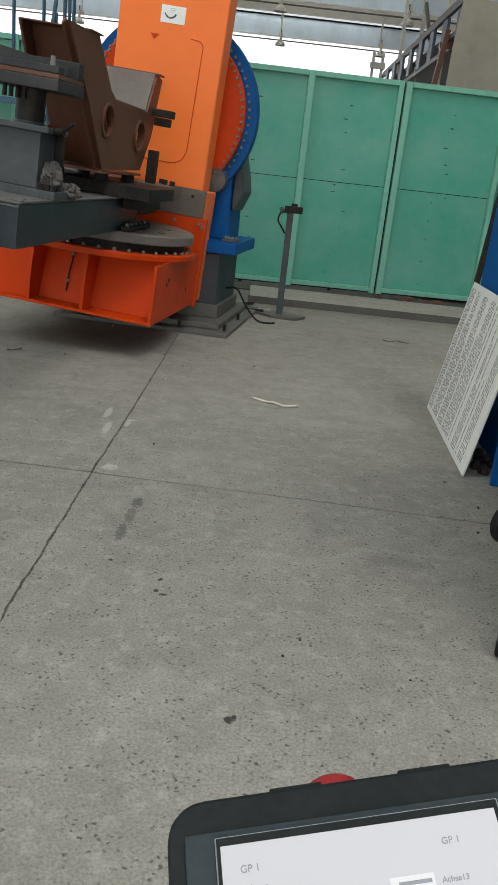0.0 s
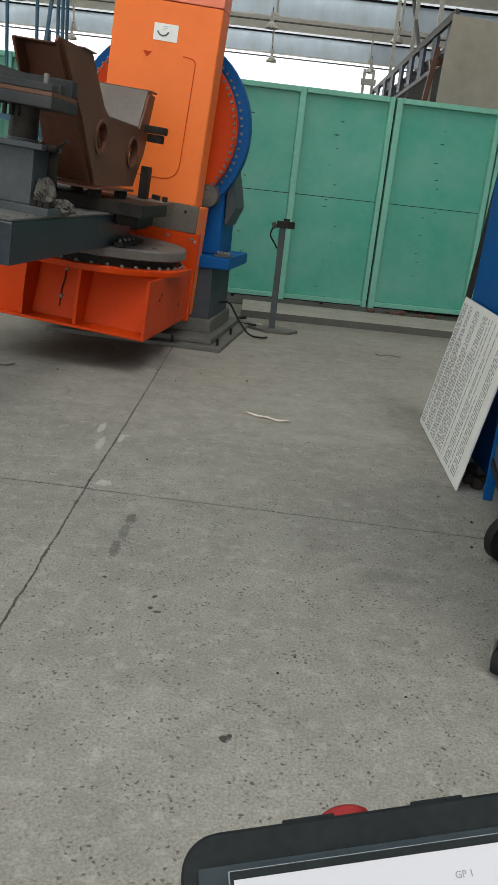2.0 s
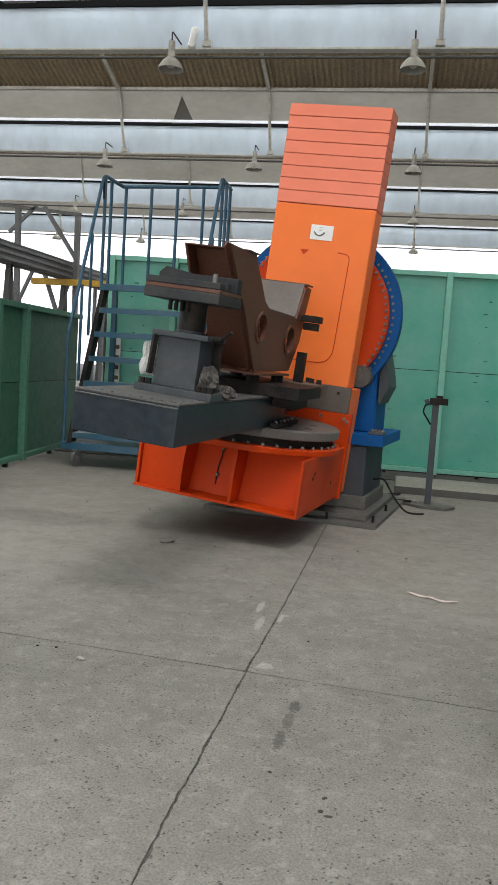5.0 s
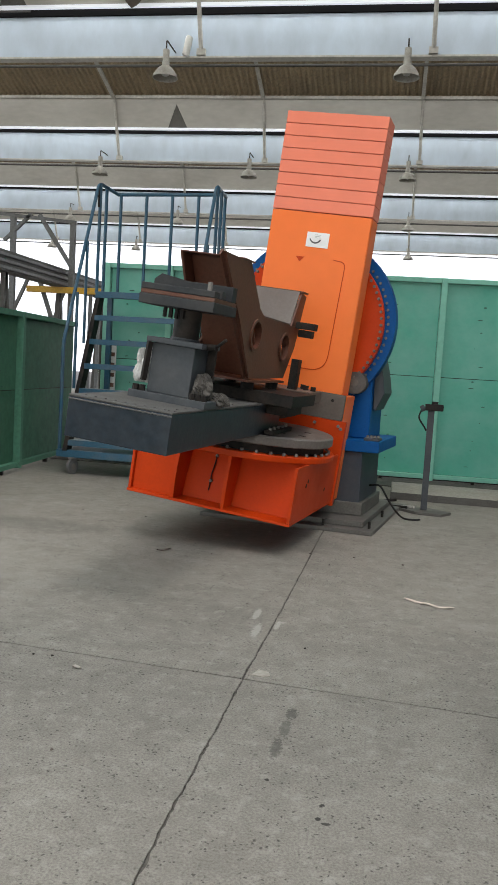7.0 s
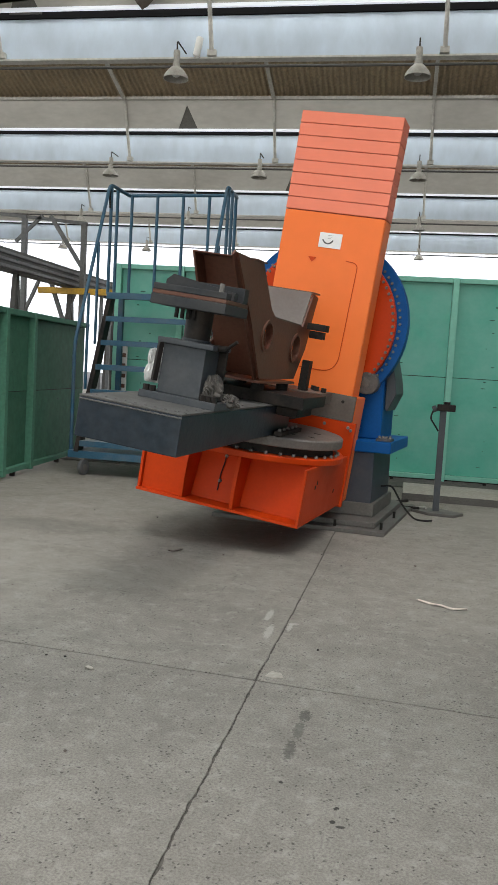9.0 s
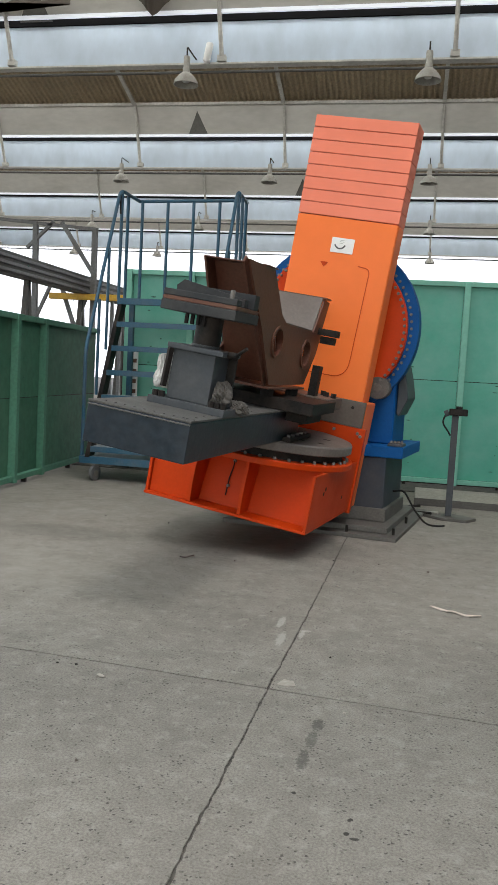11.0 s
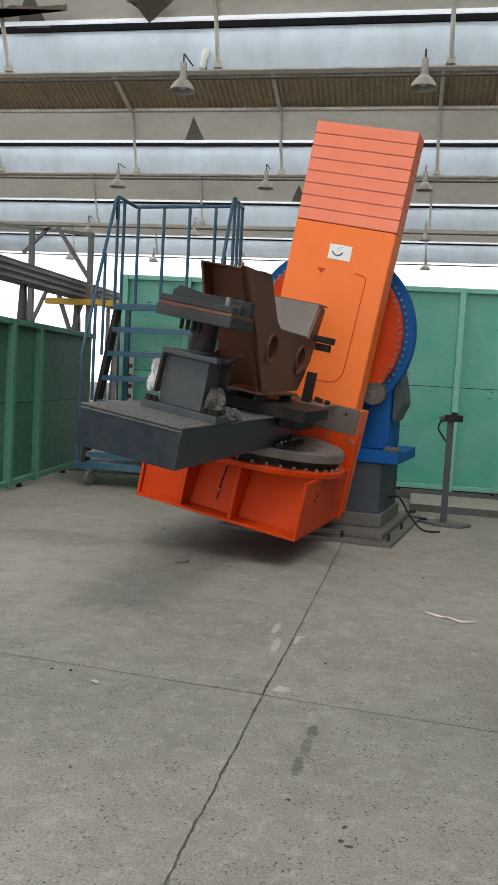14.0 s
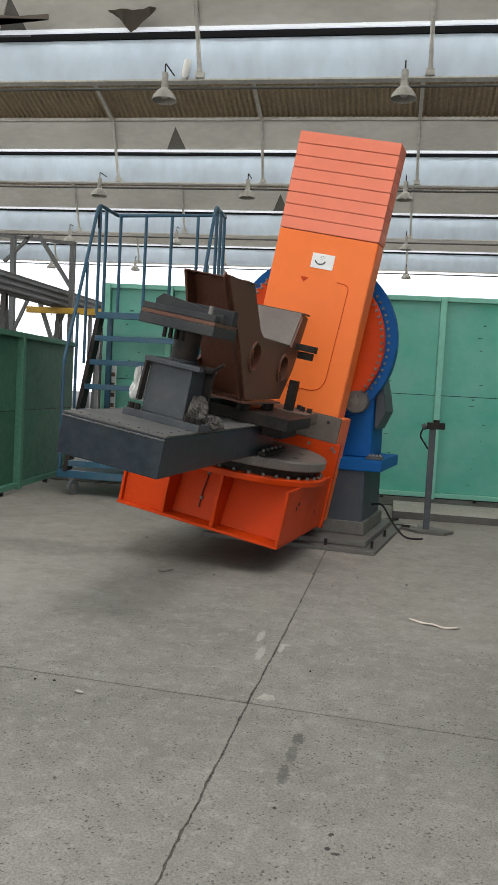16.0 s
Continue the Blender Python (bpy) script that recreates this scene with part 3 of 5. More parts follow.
def fence_panel(x0, x1, top, posts=(True, True), material=GREEN, frame_material=GREEN_FRAME, split=1.32, name="fence_panel", label=""):
    """One framed sheet panel in its own space: x along the fence, z up, front at y = 0."""
    p = thing(name, label, "fence", "green fence panels")
    if posts[0]:
        part("post", bm_box(x0, x0 + 0.075, -0.03, 0.05, 0.03, top, 0.006), frame_material, p)
    if posts[1]:
        part("post", bm_box(x1 - 0.06, x1, -0.03, 0.05, 0.03, top, 0.006), frame_material, p)
    end = x1 - 0.062 if posts[1] else x1 - 0.002
    part("top_rail", bm_box(x0 + 0.077, end, -0.022, 0.05, top - 0.06, top, 0.006), frame_material, p)
    part("bottom_rail", bm_box(x0 + 0.077, end, -0.022, 0.05, 0.05, 0.105, 0.006), frame_material, p)
    part("sheet", bm_box(x0 + 0.079, end, 0.043, 0.049, 0.107, split - 0.004), material, p)
    part("sheet", bm_box(x0 + 0.079, end, 0.041, 0.047, split + 0.004, top - 0.062), material, p)
    # dark sheet added behind: darkens the seams and blocks light from the back
    part("seam_blocker", bm_box(x0 - 0.03, x1 + 0.03, 0.052, 0.06, 0.03, top - 0.01), DARKSTEEL, p)
    part("foot", bm_box((x0 + x1) / 2 - 0.02, (x0 + x1) / 2 + 0.02, 0.0, 0.05, -0.02, 0.05), DARKSTEEL, p, "short dark steel foot")
    # small dents and rivets in a column
    rnd = random.Random(int(x0 * 100) + 7)
    for i in range(12):
        z = 0.25 + i * 0.18 + rnd.uniform(-0.06, 0.06)
        cx = (x0 + x1) / 2 + rnd.uniform(-0.12, 0.06)
        part("dent", bm_lathe([(0.018, 0.0), (0.012, 0.004), (0.0, 0.005)], 8, at=(0, 0, 0)), SCUFF, p).matrix_basis = pose(cx, 0.0405, z, 90, 0, 0) @ Matrix.Diagonal((rnd.uniform(0.3, 2.2), rnd.uniform(0.2, 0.5), 1, 1))
    return p


FENCE = pose(FX, FY, 0, 0, 0, FA)
edges = [(-4.24, -3.42), (-3.42, -2.28), (-2.28, -1.14), (-1.14, -0.0), (0.0, 1.14), (1.165, 2.46), (2.48, 3.6), (3.625, 4.8)]
for i, (a, b) in enumerate(edges):
    lab = "tall green painted sheet-steel fence panel with a light green frame"
    fence_panel(a, b, 2.53, posts=(True, i > 3), label=lab).matrix_world = FENCE
# low side fence, running away from the camera
SIDE = pose(-3.81, 5.55, 0, 0, 0, 94.2)
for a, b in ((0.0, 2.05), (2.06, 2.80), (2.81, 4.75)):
    fence_panel(a, b, 1.76, posts=(True, False), material=SHADED_GREEN, frame_material=SHADED_FRAME, split=0.9, label="lower green sheet-steel fence panel, darkened for its shade, beside the ladder").matrix_world = SIDE

# raised ledge, dirt strip and brick pieces in front of the rear fence
solid("ledge", bm_box(0.10, 8.0, 8.68, 9.625, -0.02, 0.065, 0.012), KERB, "low raised pale concrete ledge before the fence", "kerb", kind="structure")
# dark strip that draws the shadow line at the ledge's front edge
solid("ledge_shade_strip", bm_prism([(0, 0), (0.0262, 0), (0.0262, 0.008), (0.007, 0.008), (0.007, 0.075), (0, 0.075)], (0.09, 8.0), lambda a, b, d: (d, 8.6494 + a, b)), BASE, "dark strip standing in for the ledge's shadow line", "steel angle", kind="structure")
solid("dirt_strip", bm_box(-4.2, 8.0, 9.6285, 10.7625, -0.02, 0.012, 0.004), JOINT, "dark dirt strip under the fence", "ground", kind="structure")
rnd = random.Random(9)
for i in range(9):
    s = rnd.uniform(0.5, 1.0)
    solid("brick_piece", bm_box(-0.06 * s, 0.06 * s, -0.05 * s, 0.0438 * s, 0, 0.05 * s, 0.008), BRICK, "broken red brick piece in the dirt", "brick", "brick pieces",
          at=FENCE @ pose(1.05 + rnd.uniform(0, 1.1), -0.2188 + rnd.uniform(-0.15, 0.05), 0.012, 0, 0, rnd.uniform(0, 180)))


# ---- welding positioner ----
# machine space: x to its right, y away from the camera, z up; arm space turns about the tilt axis
MACHINE = pose(-0.67, 7.1925, 0, 0, 0, -9.1)
AXIS_X, AXIS_Z = -0.123, 1.738


def arm_turn(angle):
    return pose(AXIS_X, 0, AXIS_Z, 0, angle, 0)


ARM_ROWS = [(0, 4.0), (4.2, 4.05), (4.7, 4.62), (7, 5.90), (8, 6.32), (9, 6.82), (9.5, 7.08), (12, 8.40), (13, 8.86), (14, 9.32), (15, 9.80), (15.3, 9.83), (16, 9.83)]

positioner = thing("welding_positioner", "large orange and blue tilting welding positioner on a slate base", "positioner", at=MACHINE)
part("base_plate", bm_box(-0.78, 0.72, -0.5775, 1.0938, 0.0, 0.035, 0.006), BASE, positioner, "grey steel base plate")
part("foot_block", bm_box(-0.70, 0.62, -0.455, 0.9188, 0.037, 0.085, 0.008), BASE, positioner)
part("pedestal", bm_box(-0.60, 0.52, -0.175, 0.6562, 0.087, 0.635, 0.012), PEDESTAL, positioner, "slate painted pedestal")
part("pedestal_skirt", bm_box(-0.63, 0.55, -0.1969, 0.6825, 0.087, 0.20, 0.01), BASE, positioner)
part("flange", bm_box(-0.74, 0.66, -0.1925, 0.7438, 0.637, 0.735, 0.008), BLUE, positioner)
part("body", bm_prism([(-0.66, 0.737), (0.52, 0.737), (0.52, 1.30), (0.48, 1.75), (0.30, 2.25), (-0.54, 2.25), (-0.74, 1.75), (-0.70, 1.30)], (0.0525, 0.6125), lambda a, b, d: (a, d, b), bevel=0.01), BLUE, positioner)
part("ring", bm_ring(0.755, 0.5, 0.0, 0.1225, 72, cx=AXIS_X + 0.06, cz=AXIS_Z), BLUE, positioner, "blue bearing ring", smooth=True)
part("ring_back", bm_cone((AXIS_X + 0.06, 0.1269, AXIS_Z), (AXIS_X + 0.06, 0.35, AXIS_Z), 0.70, seg=64), BLUE, positioner, smooth=True)
part("pinion_cover", bm_cone((0.39, 0.0508, 1.225), (0.39, -0.092, 1.225), 0.10, seg=32, bevel=0.008), BASE, positioner, "round dusty pinion cover", smooth=True)
part("pinion_cap", bm_cone((0.39, -0.0925, 1.225), (0.39, -0.104, 1.225), 0.035, seg=20, bevel=0.004), TURNTABLE, positioner, smooth=True)
part("belt_guard", bm_prism([(0.525, 1.0), (0.55, 0.98), (0.62, 1.14), (0.60, 1.28), (0.56, 1.45), (0.525, 1.55)], (0.1225, 0.525), lambda a, b, d: (a, d, b), bevel=0.008), GREY, positioner, "grey guard behind the body")
part("flange_bracket", bm_box(0.52, 0.65, -0.1575, 0.0, 0.737, 0.76, 0.004), GREY, positioner)
bolt_me = mesh_of("bolt", bm_cone((0, 0, 0), (0, -0.0175, 0), 0.014, 0.011, 8), STEEL)
for i in range(4):
    piece("bolt", bolt_me, positioner, (0.54 + 0.03 * i, -0.0875, 0.762), (-90, 0, 0))
for x, y in ((0.67, -0.44), (0.67, 0.18), (-0.73, -0.44), (0.30, -0.525), (-0.3, -0.525)):
    piece("anchor_bolt", mesh_of("anchor_bolt", bm_cone((0, 0, 0), (0, 0, 0.055), 0.012, seg=8), DARKSTEEL), positioner, (x, y, 0.036))
part("cable", bm_path(round_path([(0.52, 0.2625, 0.30), (0.62, 0.245, 0.32), (0.74, 0.2188, 0.14), (0.84, 0.245, 0.03), (0.95, 0.315, 0.02), (0.98, 0.3675, 0.02)], 0.1), 0.009, 8), RUBBER, positioner, "black cable", smooth=True)

tilt_arm = part("tilt_arm", bm_box(-0.285, 0.56, -0.4637, -0.24, -0.57, 0.862, 0.012), ORANGE, positioner, "bright orange tilting arm")
tilt_arm.matrix_basis = arm_turn(4.0)
part("hub_disc", bm_cone((0.06, -0.0875, 0), (0.06, -0.0044, 0), 0.665, seg=72, bevel=0.006), RED_ORANGE, tilt_arm, "red-orange bolted disc", smooth=True)
ring_bolt_me = mesh_of("ring_bolt", bm_cone((0, 0, 0), (0, -0.0123, 0), 0.013, 0.010, 8), STEEL)
for i in range(72):
    a = 2 * math.pi * i / 72
    piece("bolt", bolt_me, tilt_arm, (0.06 + 0.645 * math.cos(a), -0.0875, 0.645 * math.sin(a)))
    piece("ring_bolt", ring_bolt_me, positioner, (AXIS_X + 0.06 + 0.69 * math.cos(a), 0.0, AXIS_Z + 0.69 * math.sin(a)))
# segmented cover on the upper arm
part("cover_core", bm_box(-0.27, 0.545, -0.4637, -0.25, 0.866, 1.63), RED_ORANGE, tilt_arm)
rows = 8
for i in range(rows):
    z0 = 0.868 + i * (1.655 - 0.868) / rows
    part("cover_panel", bm_box(-0.285, 0.56, -0.483, -0.24, z0, z0 + (1.655 - 0.868) / rows - 0.005, 0.004), COVER, tilt_arm)
part("front_panel", bm_box(-0.283, 0.555, -0.4821, -0.4655, -0.565, 0.86, 0.004), ORANGE, tilt_arm)
for x in (-0.12, 0.17, 0.42):
    part("lifting_eye", bm_ring(0.028, 0.016, -0.2712, -0.2581, 14, cx=x, cz=1.668), STEEL, tilt_arm)
hatch = round_path([(0.30, -0.4834, 0.50), (0.402, -0.4834, 0.49), (0.385, -0.4834, -0.40), (0.0, -0.4834, -0.40)], 0.14, 8)
part("hatch_groove", bm_path(hatch, 0.0035, 6), RED_ORANGE, tilt_arm, "thin groove of a rounded hatch")
part("nameplate", bm_box(0.045, 0.235, -0.4865, -0.4826, 0.585, 0.705, 0.002), WHITE, tilt_arm, "small white plate with a dark curved mark")
for k in range(3):
    part("plate_line", bm_box(0.115, 0.115 + 0.05 - 0.012 * k, -0.4878, -0.4869, 0.684 - 0.012 * k, 0.6865 - 0.012 * k), INK_LIGHT, tilt_arm)
smile = [(0.14 + 0.045 * math.sin(radians(s)), -0.5575, 0.655 - 0.045 * math.cos(radians(s))) for s in range(-70, 71, 14)]
part("plate_mark", bm_path(smile, 0.006, 6), INK, tilt_arm, "dark curved mark")
part("lug", bm_prism([(-0.02, 0.50), (0.05, 0.50), (0.015, 0.46)], (-0.4865, -0.4826), lambda a, b, d: (a, d, b)), RED_ORANGE, tilt_arm)
part("splash_plate", bm_box(-0.29, 0.60, -0.525, -0.4865, -0.775, -0.565, 0.004), DUSTY, tilt_arm, "dusty brown plate at the arm's foot")
for x in (-0.2, 0.1, 0.5):
    piece("bolt", mesh_of("dark_bolt", bm_cone((0, 0, 0), (0, -0.007, 0), 0.013, seg=10), DARKSTEEL), tilt_arm, (x, -0.525, -0.62))
part("hub", bm_cone((0.06, -0.239, 0), (0.06, -0.0892, 0), 0.36, seg=48), RED_ORANGE, tilt_arm, smooth=True)
part("lower_arm", bm_box(-0.60, 0.60, -0.4681, -0.14, -1.47, -0.572, 0.01), ORANGE, tilt_arm)
part("mounting_flange", bm_box(-0.64, 0.64, -0.5232, -0.4699, -1.48, -0.777, 0.006), RED_ORANGE, tilt_arm, "red-orange bolted flange")
for z in (-0.84, -1.08, -1.30, -1.42):
    piece("bolt", bolt_me, tilt_arm, (0.605, -0.5232, z))
for x in (0.12, 0.38, 0.58):
    piece("bolt", bolt_me, tilt_arm, (x, -0.5232, -0.82))
# shelf: bottom plate, slanted sides, ribs, round top flange
SF, SB = -1.75, -0.525            # shelf front and back
part("shelf_floor", bm_box(-0.625, 0.625, SF, SB, -1.455, -1.435, 0.003), RED_ORANGE, tilt_arm)
part("shelf_side", bm_box(0.605, 0.625, SF + 0.0175, SB, -1.434, -1.047, 0.003), RED_ORANGE, tilt_arm)
part("shelf_side", bm_box(-0.625, -0.605, SF + 0.0175, SB, -1.434, -1.047, 0.003), RED_ORANGE, tilt_arm)
part("shelf_back_panel", bm_prism([(SF + 0.17, -1.434), (SF + 0.19, -1.434), (SF + 0.30, -1.047), (SF + 0.28, -1.047)], (-0.258, 0.604), lambda a, b, d: (d, a, b)), RED_ORANGE, tilt_arm, "recessed red-orange panel between the ribs")
part("shelf_front_panel", bm_box(-0.60, -0.284, SF + 0.0438, SF + 0.0613, -1.434, -1.047), RED_ORANGE, tilt_arm)
for x in (-0.27, 0.12):
    part("rib", bm_prism([(SF + 0.012, -1.434), (SF + 0.168, -1.434), (SF + 0.278, -1.047), (SF + 0.02, -1.047), (SF + 0.028, -1.10), (SF + 0.012, -1.18), (SF + 0.004, -1.30)], (x - 0.012, x + 0.012), lambda a, b, d: (d, a, b)), RED_ORANGE, tilt_arm)
part("corner_cheek", bm_box(0.605, 0.623, SF, SF + 0.0166, -1.434, -1.047), RED_ORANGE, tilt_arm)
part("round_flange", bm_lathe([(0.0, -1.046), (0.694, -1.046), (0.70, -1.04), (0.70, -1.006), (0.694, -1.0), (0.0, -1.0)], 96, at=(0, -1.1244, 0)), RED_ORANGE, tilt_arm, "round red-orange top flange")
part("bearing", bm_lathe([(0.0, -0.999), (0.615, -0.999), (0.615, -0.942), (0.0, -0.942)], 64, at=(0, -1.12, 0)), DARKSTEEL, tilt_arm, "black slewing bearing")
for i in range(40):
    a = 2 * math.pi * i / 40
    piece("bearing_bolt", bolt_me, tilt_arm, (0.655 * math.cos(a), -1.12 + 0.655 * math.sin(a), -0.9985), (-90, 0, 0))
part("turntable", bm_lathe([(0.0, -0.941), (0.665, -0.941), (0.675, -0.934), (0.675, -0.882), (0.667, -0.870), (0.0, -0.870)], 72, at=(0, -1.12, 0)), TURNTABLE, tilt_arm, "dusty round steel turntable")
# slots as thin dark pieces on top, in place of their inner shade
for x, y in ((0.36, -1.36), (0.46, -1.01), (0.50, -1.31)):
    part("slot", bm_box(x - 0.025, x + 0.025, y - 0.0175, y + 0.0175, -0.869, -0.8675), DARKSTEEL, tilt_arm)
part("shelf_cable", bm_path([(-0.06, SF + 0.252, -1.10), (-0.058, SF + 0.235, -1.16), (-0.066, SF + 0.212, -1.24), (-0.06, SF + 0.180, -1.36)], 0.005, 6), RUBBER, tilt_arm)
for y, z in ((0.262, -1.11), (0.205, -1.29)):
    piece("bolt", bolt_me, tilt_arm, (-0.06, SF + y, z))

# holes as dark discs on the side plate, in place of their inner shade
for y, z in ((SF + 0.30, -1.20), (SF + 0.34, -1.17), (SF + 0.9, -1.3)):
    part("dark_hole_disc", bm_cone((0.6255, y, z), (0.6275, y, z), 0.016, seg=12), DARKSTEEL, tilt_arm)

# ---- what the turntable carries: built in arm space, each on its own base ----
CARRIED = []


def carried(name, label, category, base):
    ob = thing(name, label, category)
    CARRIED.append((ob, base))
    return ob


TA = 2.36                        # turn of the fixture on the turntable


def fx(bm):
    """Turns a mesh built in arm space by the fixture's angle about the turntable's centre."""
    bmesh.ops.transform(bm, matrix=pose(0, -1.12, 0, 0, 0, TA) @ pose(0, 1.12, 0), verts=bm.verts)
    return bm


ORIGIN = (0, 0, 0)
table = carried("fixture_beam", "long dark navy steel fixture beam with dusty top on turntable", "fixture", ORIGIN)
TL, TR, TT, TB = -0.285, 0.285, -0.65, -0.868
part("beam_body", fx(bm_box(TL, TR, -3.4125, -1.2688, TB, TT - 0.012, 0.006)), NAVY, table)
part("beam_neck", fx(bm_box(TL + 0.02, TR - 0.02, -1.267, -0.6562, -0.79, TT - 0.012, 0.006)), DARKSTEEL, table)
part("beam_top", fx(bm_box(TL - 0.002, TR + 0.002, -3.4125, -1.2688, TT - 0.011, TT, 0.003)), TABLETOP, table, "dusty steel top plate")
part("weld_seam", fx(bm_path([(TL + 0.57 * i / 60, -3.4143, TT - 0.022 + 0.004 * noise.noise(Vector((i * 0.7, 0, 0)))) for i in range(61)], 0.004, 6)), TABLETOP, table, "rough dusty weld seam")
part("cross_plate", fx(bm_box(-0.42, 0.50, -1.8375, -1.1375, -0.648, -0.567, 0.004)), DARKSTEEL, table, "dark cross plate")
part("cross_plate", fx(bm_box(-0.40, 0.44, -1.0938, -0.63, -0.648, -0.56, 0.004)), DUSTY, table, "dusty brown cross plate")
part("cross_arm", fx(bm_box(0.29, 0.44, -1.7063, -1.2688, -0.72, -0.65, 0.004)), DARKSTEEL, table)
for x in (0.30,):
    part("rail", fx(bm_box(x, x + 0.06, -1.7063, -1.1375, -0.864, -0.835, 0.003)), DARKSTEEL, table, "black clamping rail")
    for k in range(5):
        piece("clamp_bolt", bolt_me, table, (x + 0.05 - 0.005 * k, -1.645 + 0.1138 * k, -0.835), (-90, 0, 0))
# small dark disc that stands in for the shade in a tapped hole
hole_me = mesh_of("dark_hole_dot", bm_cone((0, 0, 0), (0, 0, 0.0015), 0.007, seg=8), DARKSTEEL)
for k in range(10):
    piece("dark_hole_dot", hole_me, table, tuple(pose(0, -1.12, 0, 0, 0, TA) @ Vector((TL + 0.06 + 0.055 * k, -3.34 + 1.12, TT))))
    piece("dark_hole_dot", hole_me, table, tuple(pose(0, -1.12, 0, 0, 0, TA) @ Vector((TR - 0.05, -3.34 + 0.114 * k + 1.12, TT))))

stand_box = carried("clamp_pedestal", "grey box pedestal with a clamping head on the fixture beam", "pedestal", ORIGIN)
PX0, PX1, PY0, PY1 = -0.005, 0.25, -2.931, -2.721
part("base_flange", bm_box(PX0 - 0.09, PX1 + 0.12, PY0 - 0.0438, PY1 + 0.0525, TT, TT + 0.04, 0.003), GREY, stand_box)
part("box", bm_box(PX0, PX1, PY0, PY1, TT + 0.041, -0.335, 0.005), GREY, stand_box)
# dark plate stands in for the black shade of the hollow beside the box
part("hollow_shade", bm_box(PX1 + 0.001, PX1 + 0.05, PY1 - 0.0219, PY1, TT + 0.041, -0.335, 0.002), DARKSTEEL, stand_box)
part("top_flange", bm_box(PX0 - 0.03, PX1 + 0.05, PY0 - 0.0262, PY1 + 0.0262, -0.334, -0.305, 0.004), GREY, stand_box)
part("column", bm_cone((0.125, -2.8, -0.304), (0.125, -2.8, -0.135), 0.075, seg=32), DARKSTEEL, stand_box, "dark round column", smooth=True)
part("collar", bm_cone((0.125, -2.8, -0.304), (0.125, -2.8, -0.29), 0.088, seg=32, bevel=0.006), GREY, stand_box, smooth=True)
part("head_plate", bm_box(-0.10, 0.345, -2.9925, -2.6425, -0.134, -0.078, 0.006), HEAD, stand_box, "thick dark head plate")
part("packing_plate", bm_box(-0.096, 0.341, -2.9855, -2.6469, -0.077, -0.055, 0.003), RUST, stand_box, "brown packing plate")
part("head_bar", bm_box(-0.095, 0.34, -2.9881, -2.9138, -0.054, -0.020, 0.005), HEAD, stand_box)
part("head_bar", bm_box(-0.09, 0.34, -2.73, -2.66, -0.054, 0.030, 0.005), HEAD, stand_box)
part("jaw", bm_prism([(-0.08, 0.01), (-0.04, 0.045), (0.335, -0.01), (0.335, -0.05), (-0.08, -0.05)], (-2.87, -2.8175), lambda a, b, d: (a, d, b)), HEAD, stand_box)
for x, y, z in ((0.0, -2.774, -0.054), (0.13, -2.765, -0.054), (0.29, -2.949, -0.019)):
    part("stud", bm_cone((x, y, z), (x, y, z + 0.045), 0.014, seg=8), STEEL, stand_box)
for k in range(4):
    part("stud", bm_cone((0.02 + 0.035 * k, -2.8875, -0.19), (0.02 + 0.035 * k, -2.8875, -0.134), 0.012, seg=8), DARKSTEEL, stand_box)
part("handle", bm_path([(0.26, -2.87, -0.32), (0.35, -2.8875, -0.315), (0.41, -2.905, -0.265)], 0.010, 8), DARKSTEEL, stand_box, "bent steel handle", smooth=True)
part("hinge", bm_cone((0.255, -2.87, -0.32), (0.355, -2.8875, -0.315), 0.018, seg=12), DARKSTEEL, stand_box)
for x in (PX0 - 0.06, PX0 - 0.02, PX1 + 0.03, PX1 + 0.065, PX1 + 0.1):
    part("nut", bm_cone((x, PY0 - 0.0175, TT + 0.04), (x, PY0 - 0.0175, TT + 0.072), 0.018, seg=6), DARKSTEEL, stand_box)
part("side_strut", bm_bar((PX0 - 0.02, PY0 - 0.0175, TT + 0.10), (PX0 - 0.005, PY0 - 0.0262, -0.335), 0.03, 0.02), DARKSTEEL, stand_box)


def rag(name, label, at, size, material, seed):
    ob = carried(name, label, "rag", at)
    bm = bmesh.new()
    bmesh.ops.create_icosphere(bm, subdivisions=5, radius=1.0)
    for v in bm.verts:
        d = v.co.normalized()
        fold = math.sin(9.0 * math.atan2(d.y, d.x + 0.2) + 5.0 * d.z + 4.0 * noise.noise(d * 1.6 + Vector((0, seed, 0))))
        f = 1 + 0.45 * noise.noise(d * 1.6 + Vector((seed, 0, 0))) + 0.17 * abs(fold) - 0.16 * abs(noise.noise(d * 4 + Vector((0, 0, seed))))
        v.co = Vector((d.x * f * size[0], d.y * f * size[1], max(d.z * f * size[2], -size[2] * 0.8)))
    part("cloth", bm, material, ob, smooth=True)


rag("rag", "crumpled white cotton rag hanging beside the pedestal", (-0.085, -2.8175, -0.49), (0.05, 0.075, 0.10), RAG_WHITE, 3.1)
rag("rag", "crumpled dirty grey rag on the fixture beam", (0.29, -2.835, -0.555), (0.05, 0.08, 0.075), RAG_GREY, 8.4)
rag("rag", "crumpled dirty grey rag on the fixture beam", (0.345, -2.73, -0.61), (0.055, 0.07, 0.04), RAG_GREY, 5.2)

work = carried("steel_workpiece", "brown welded steel bracket with two round holes on the fixture", "workpiece", ORIGIN)


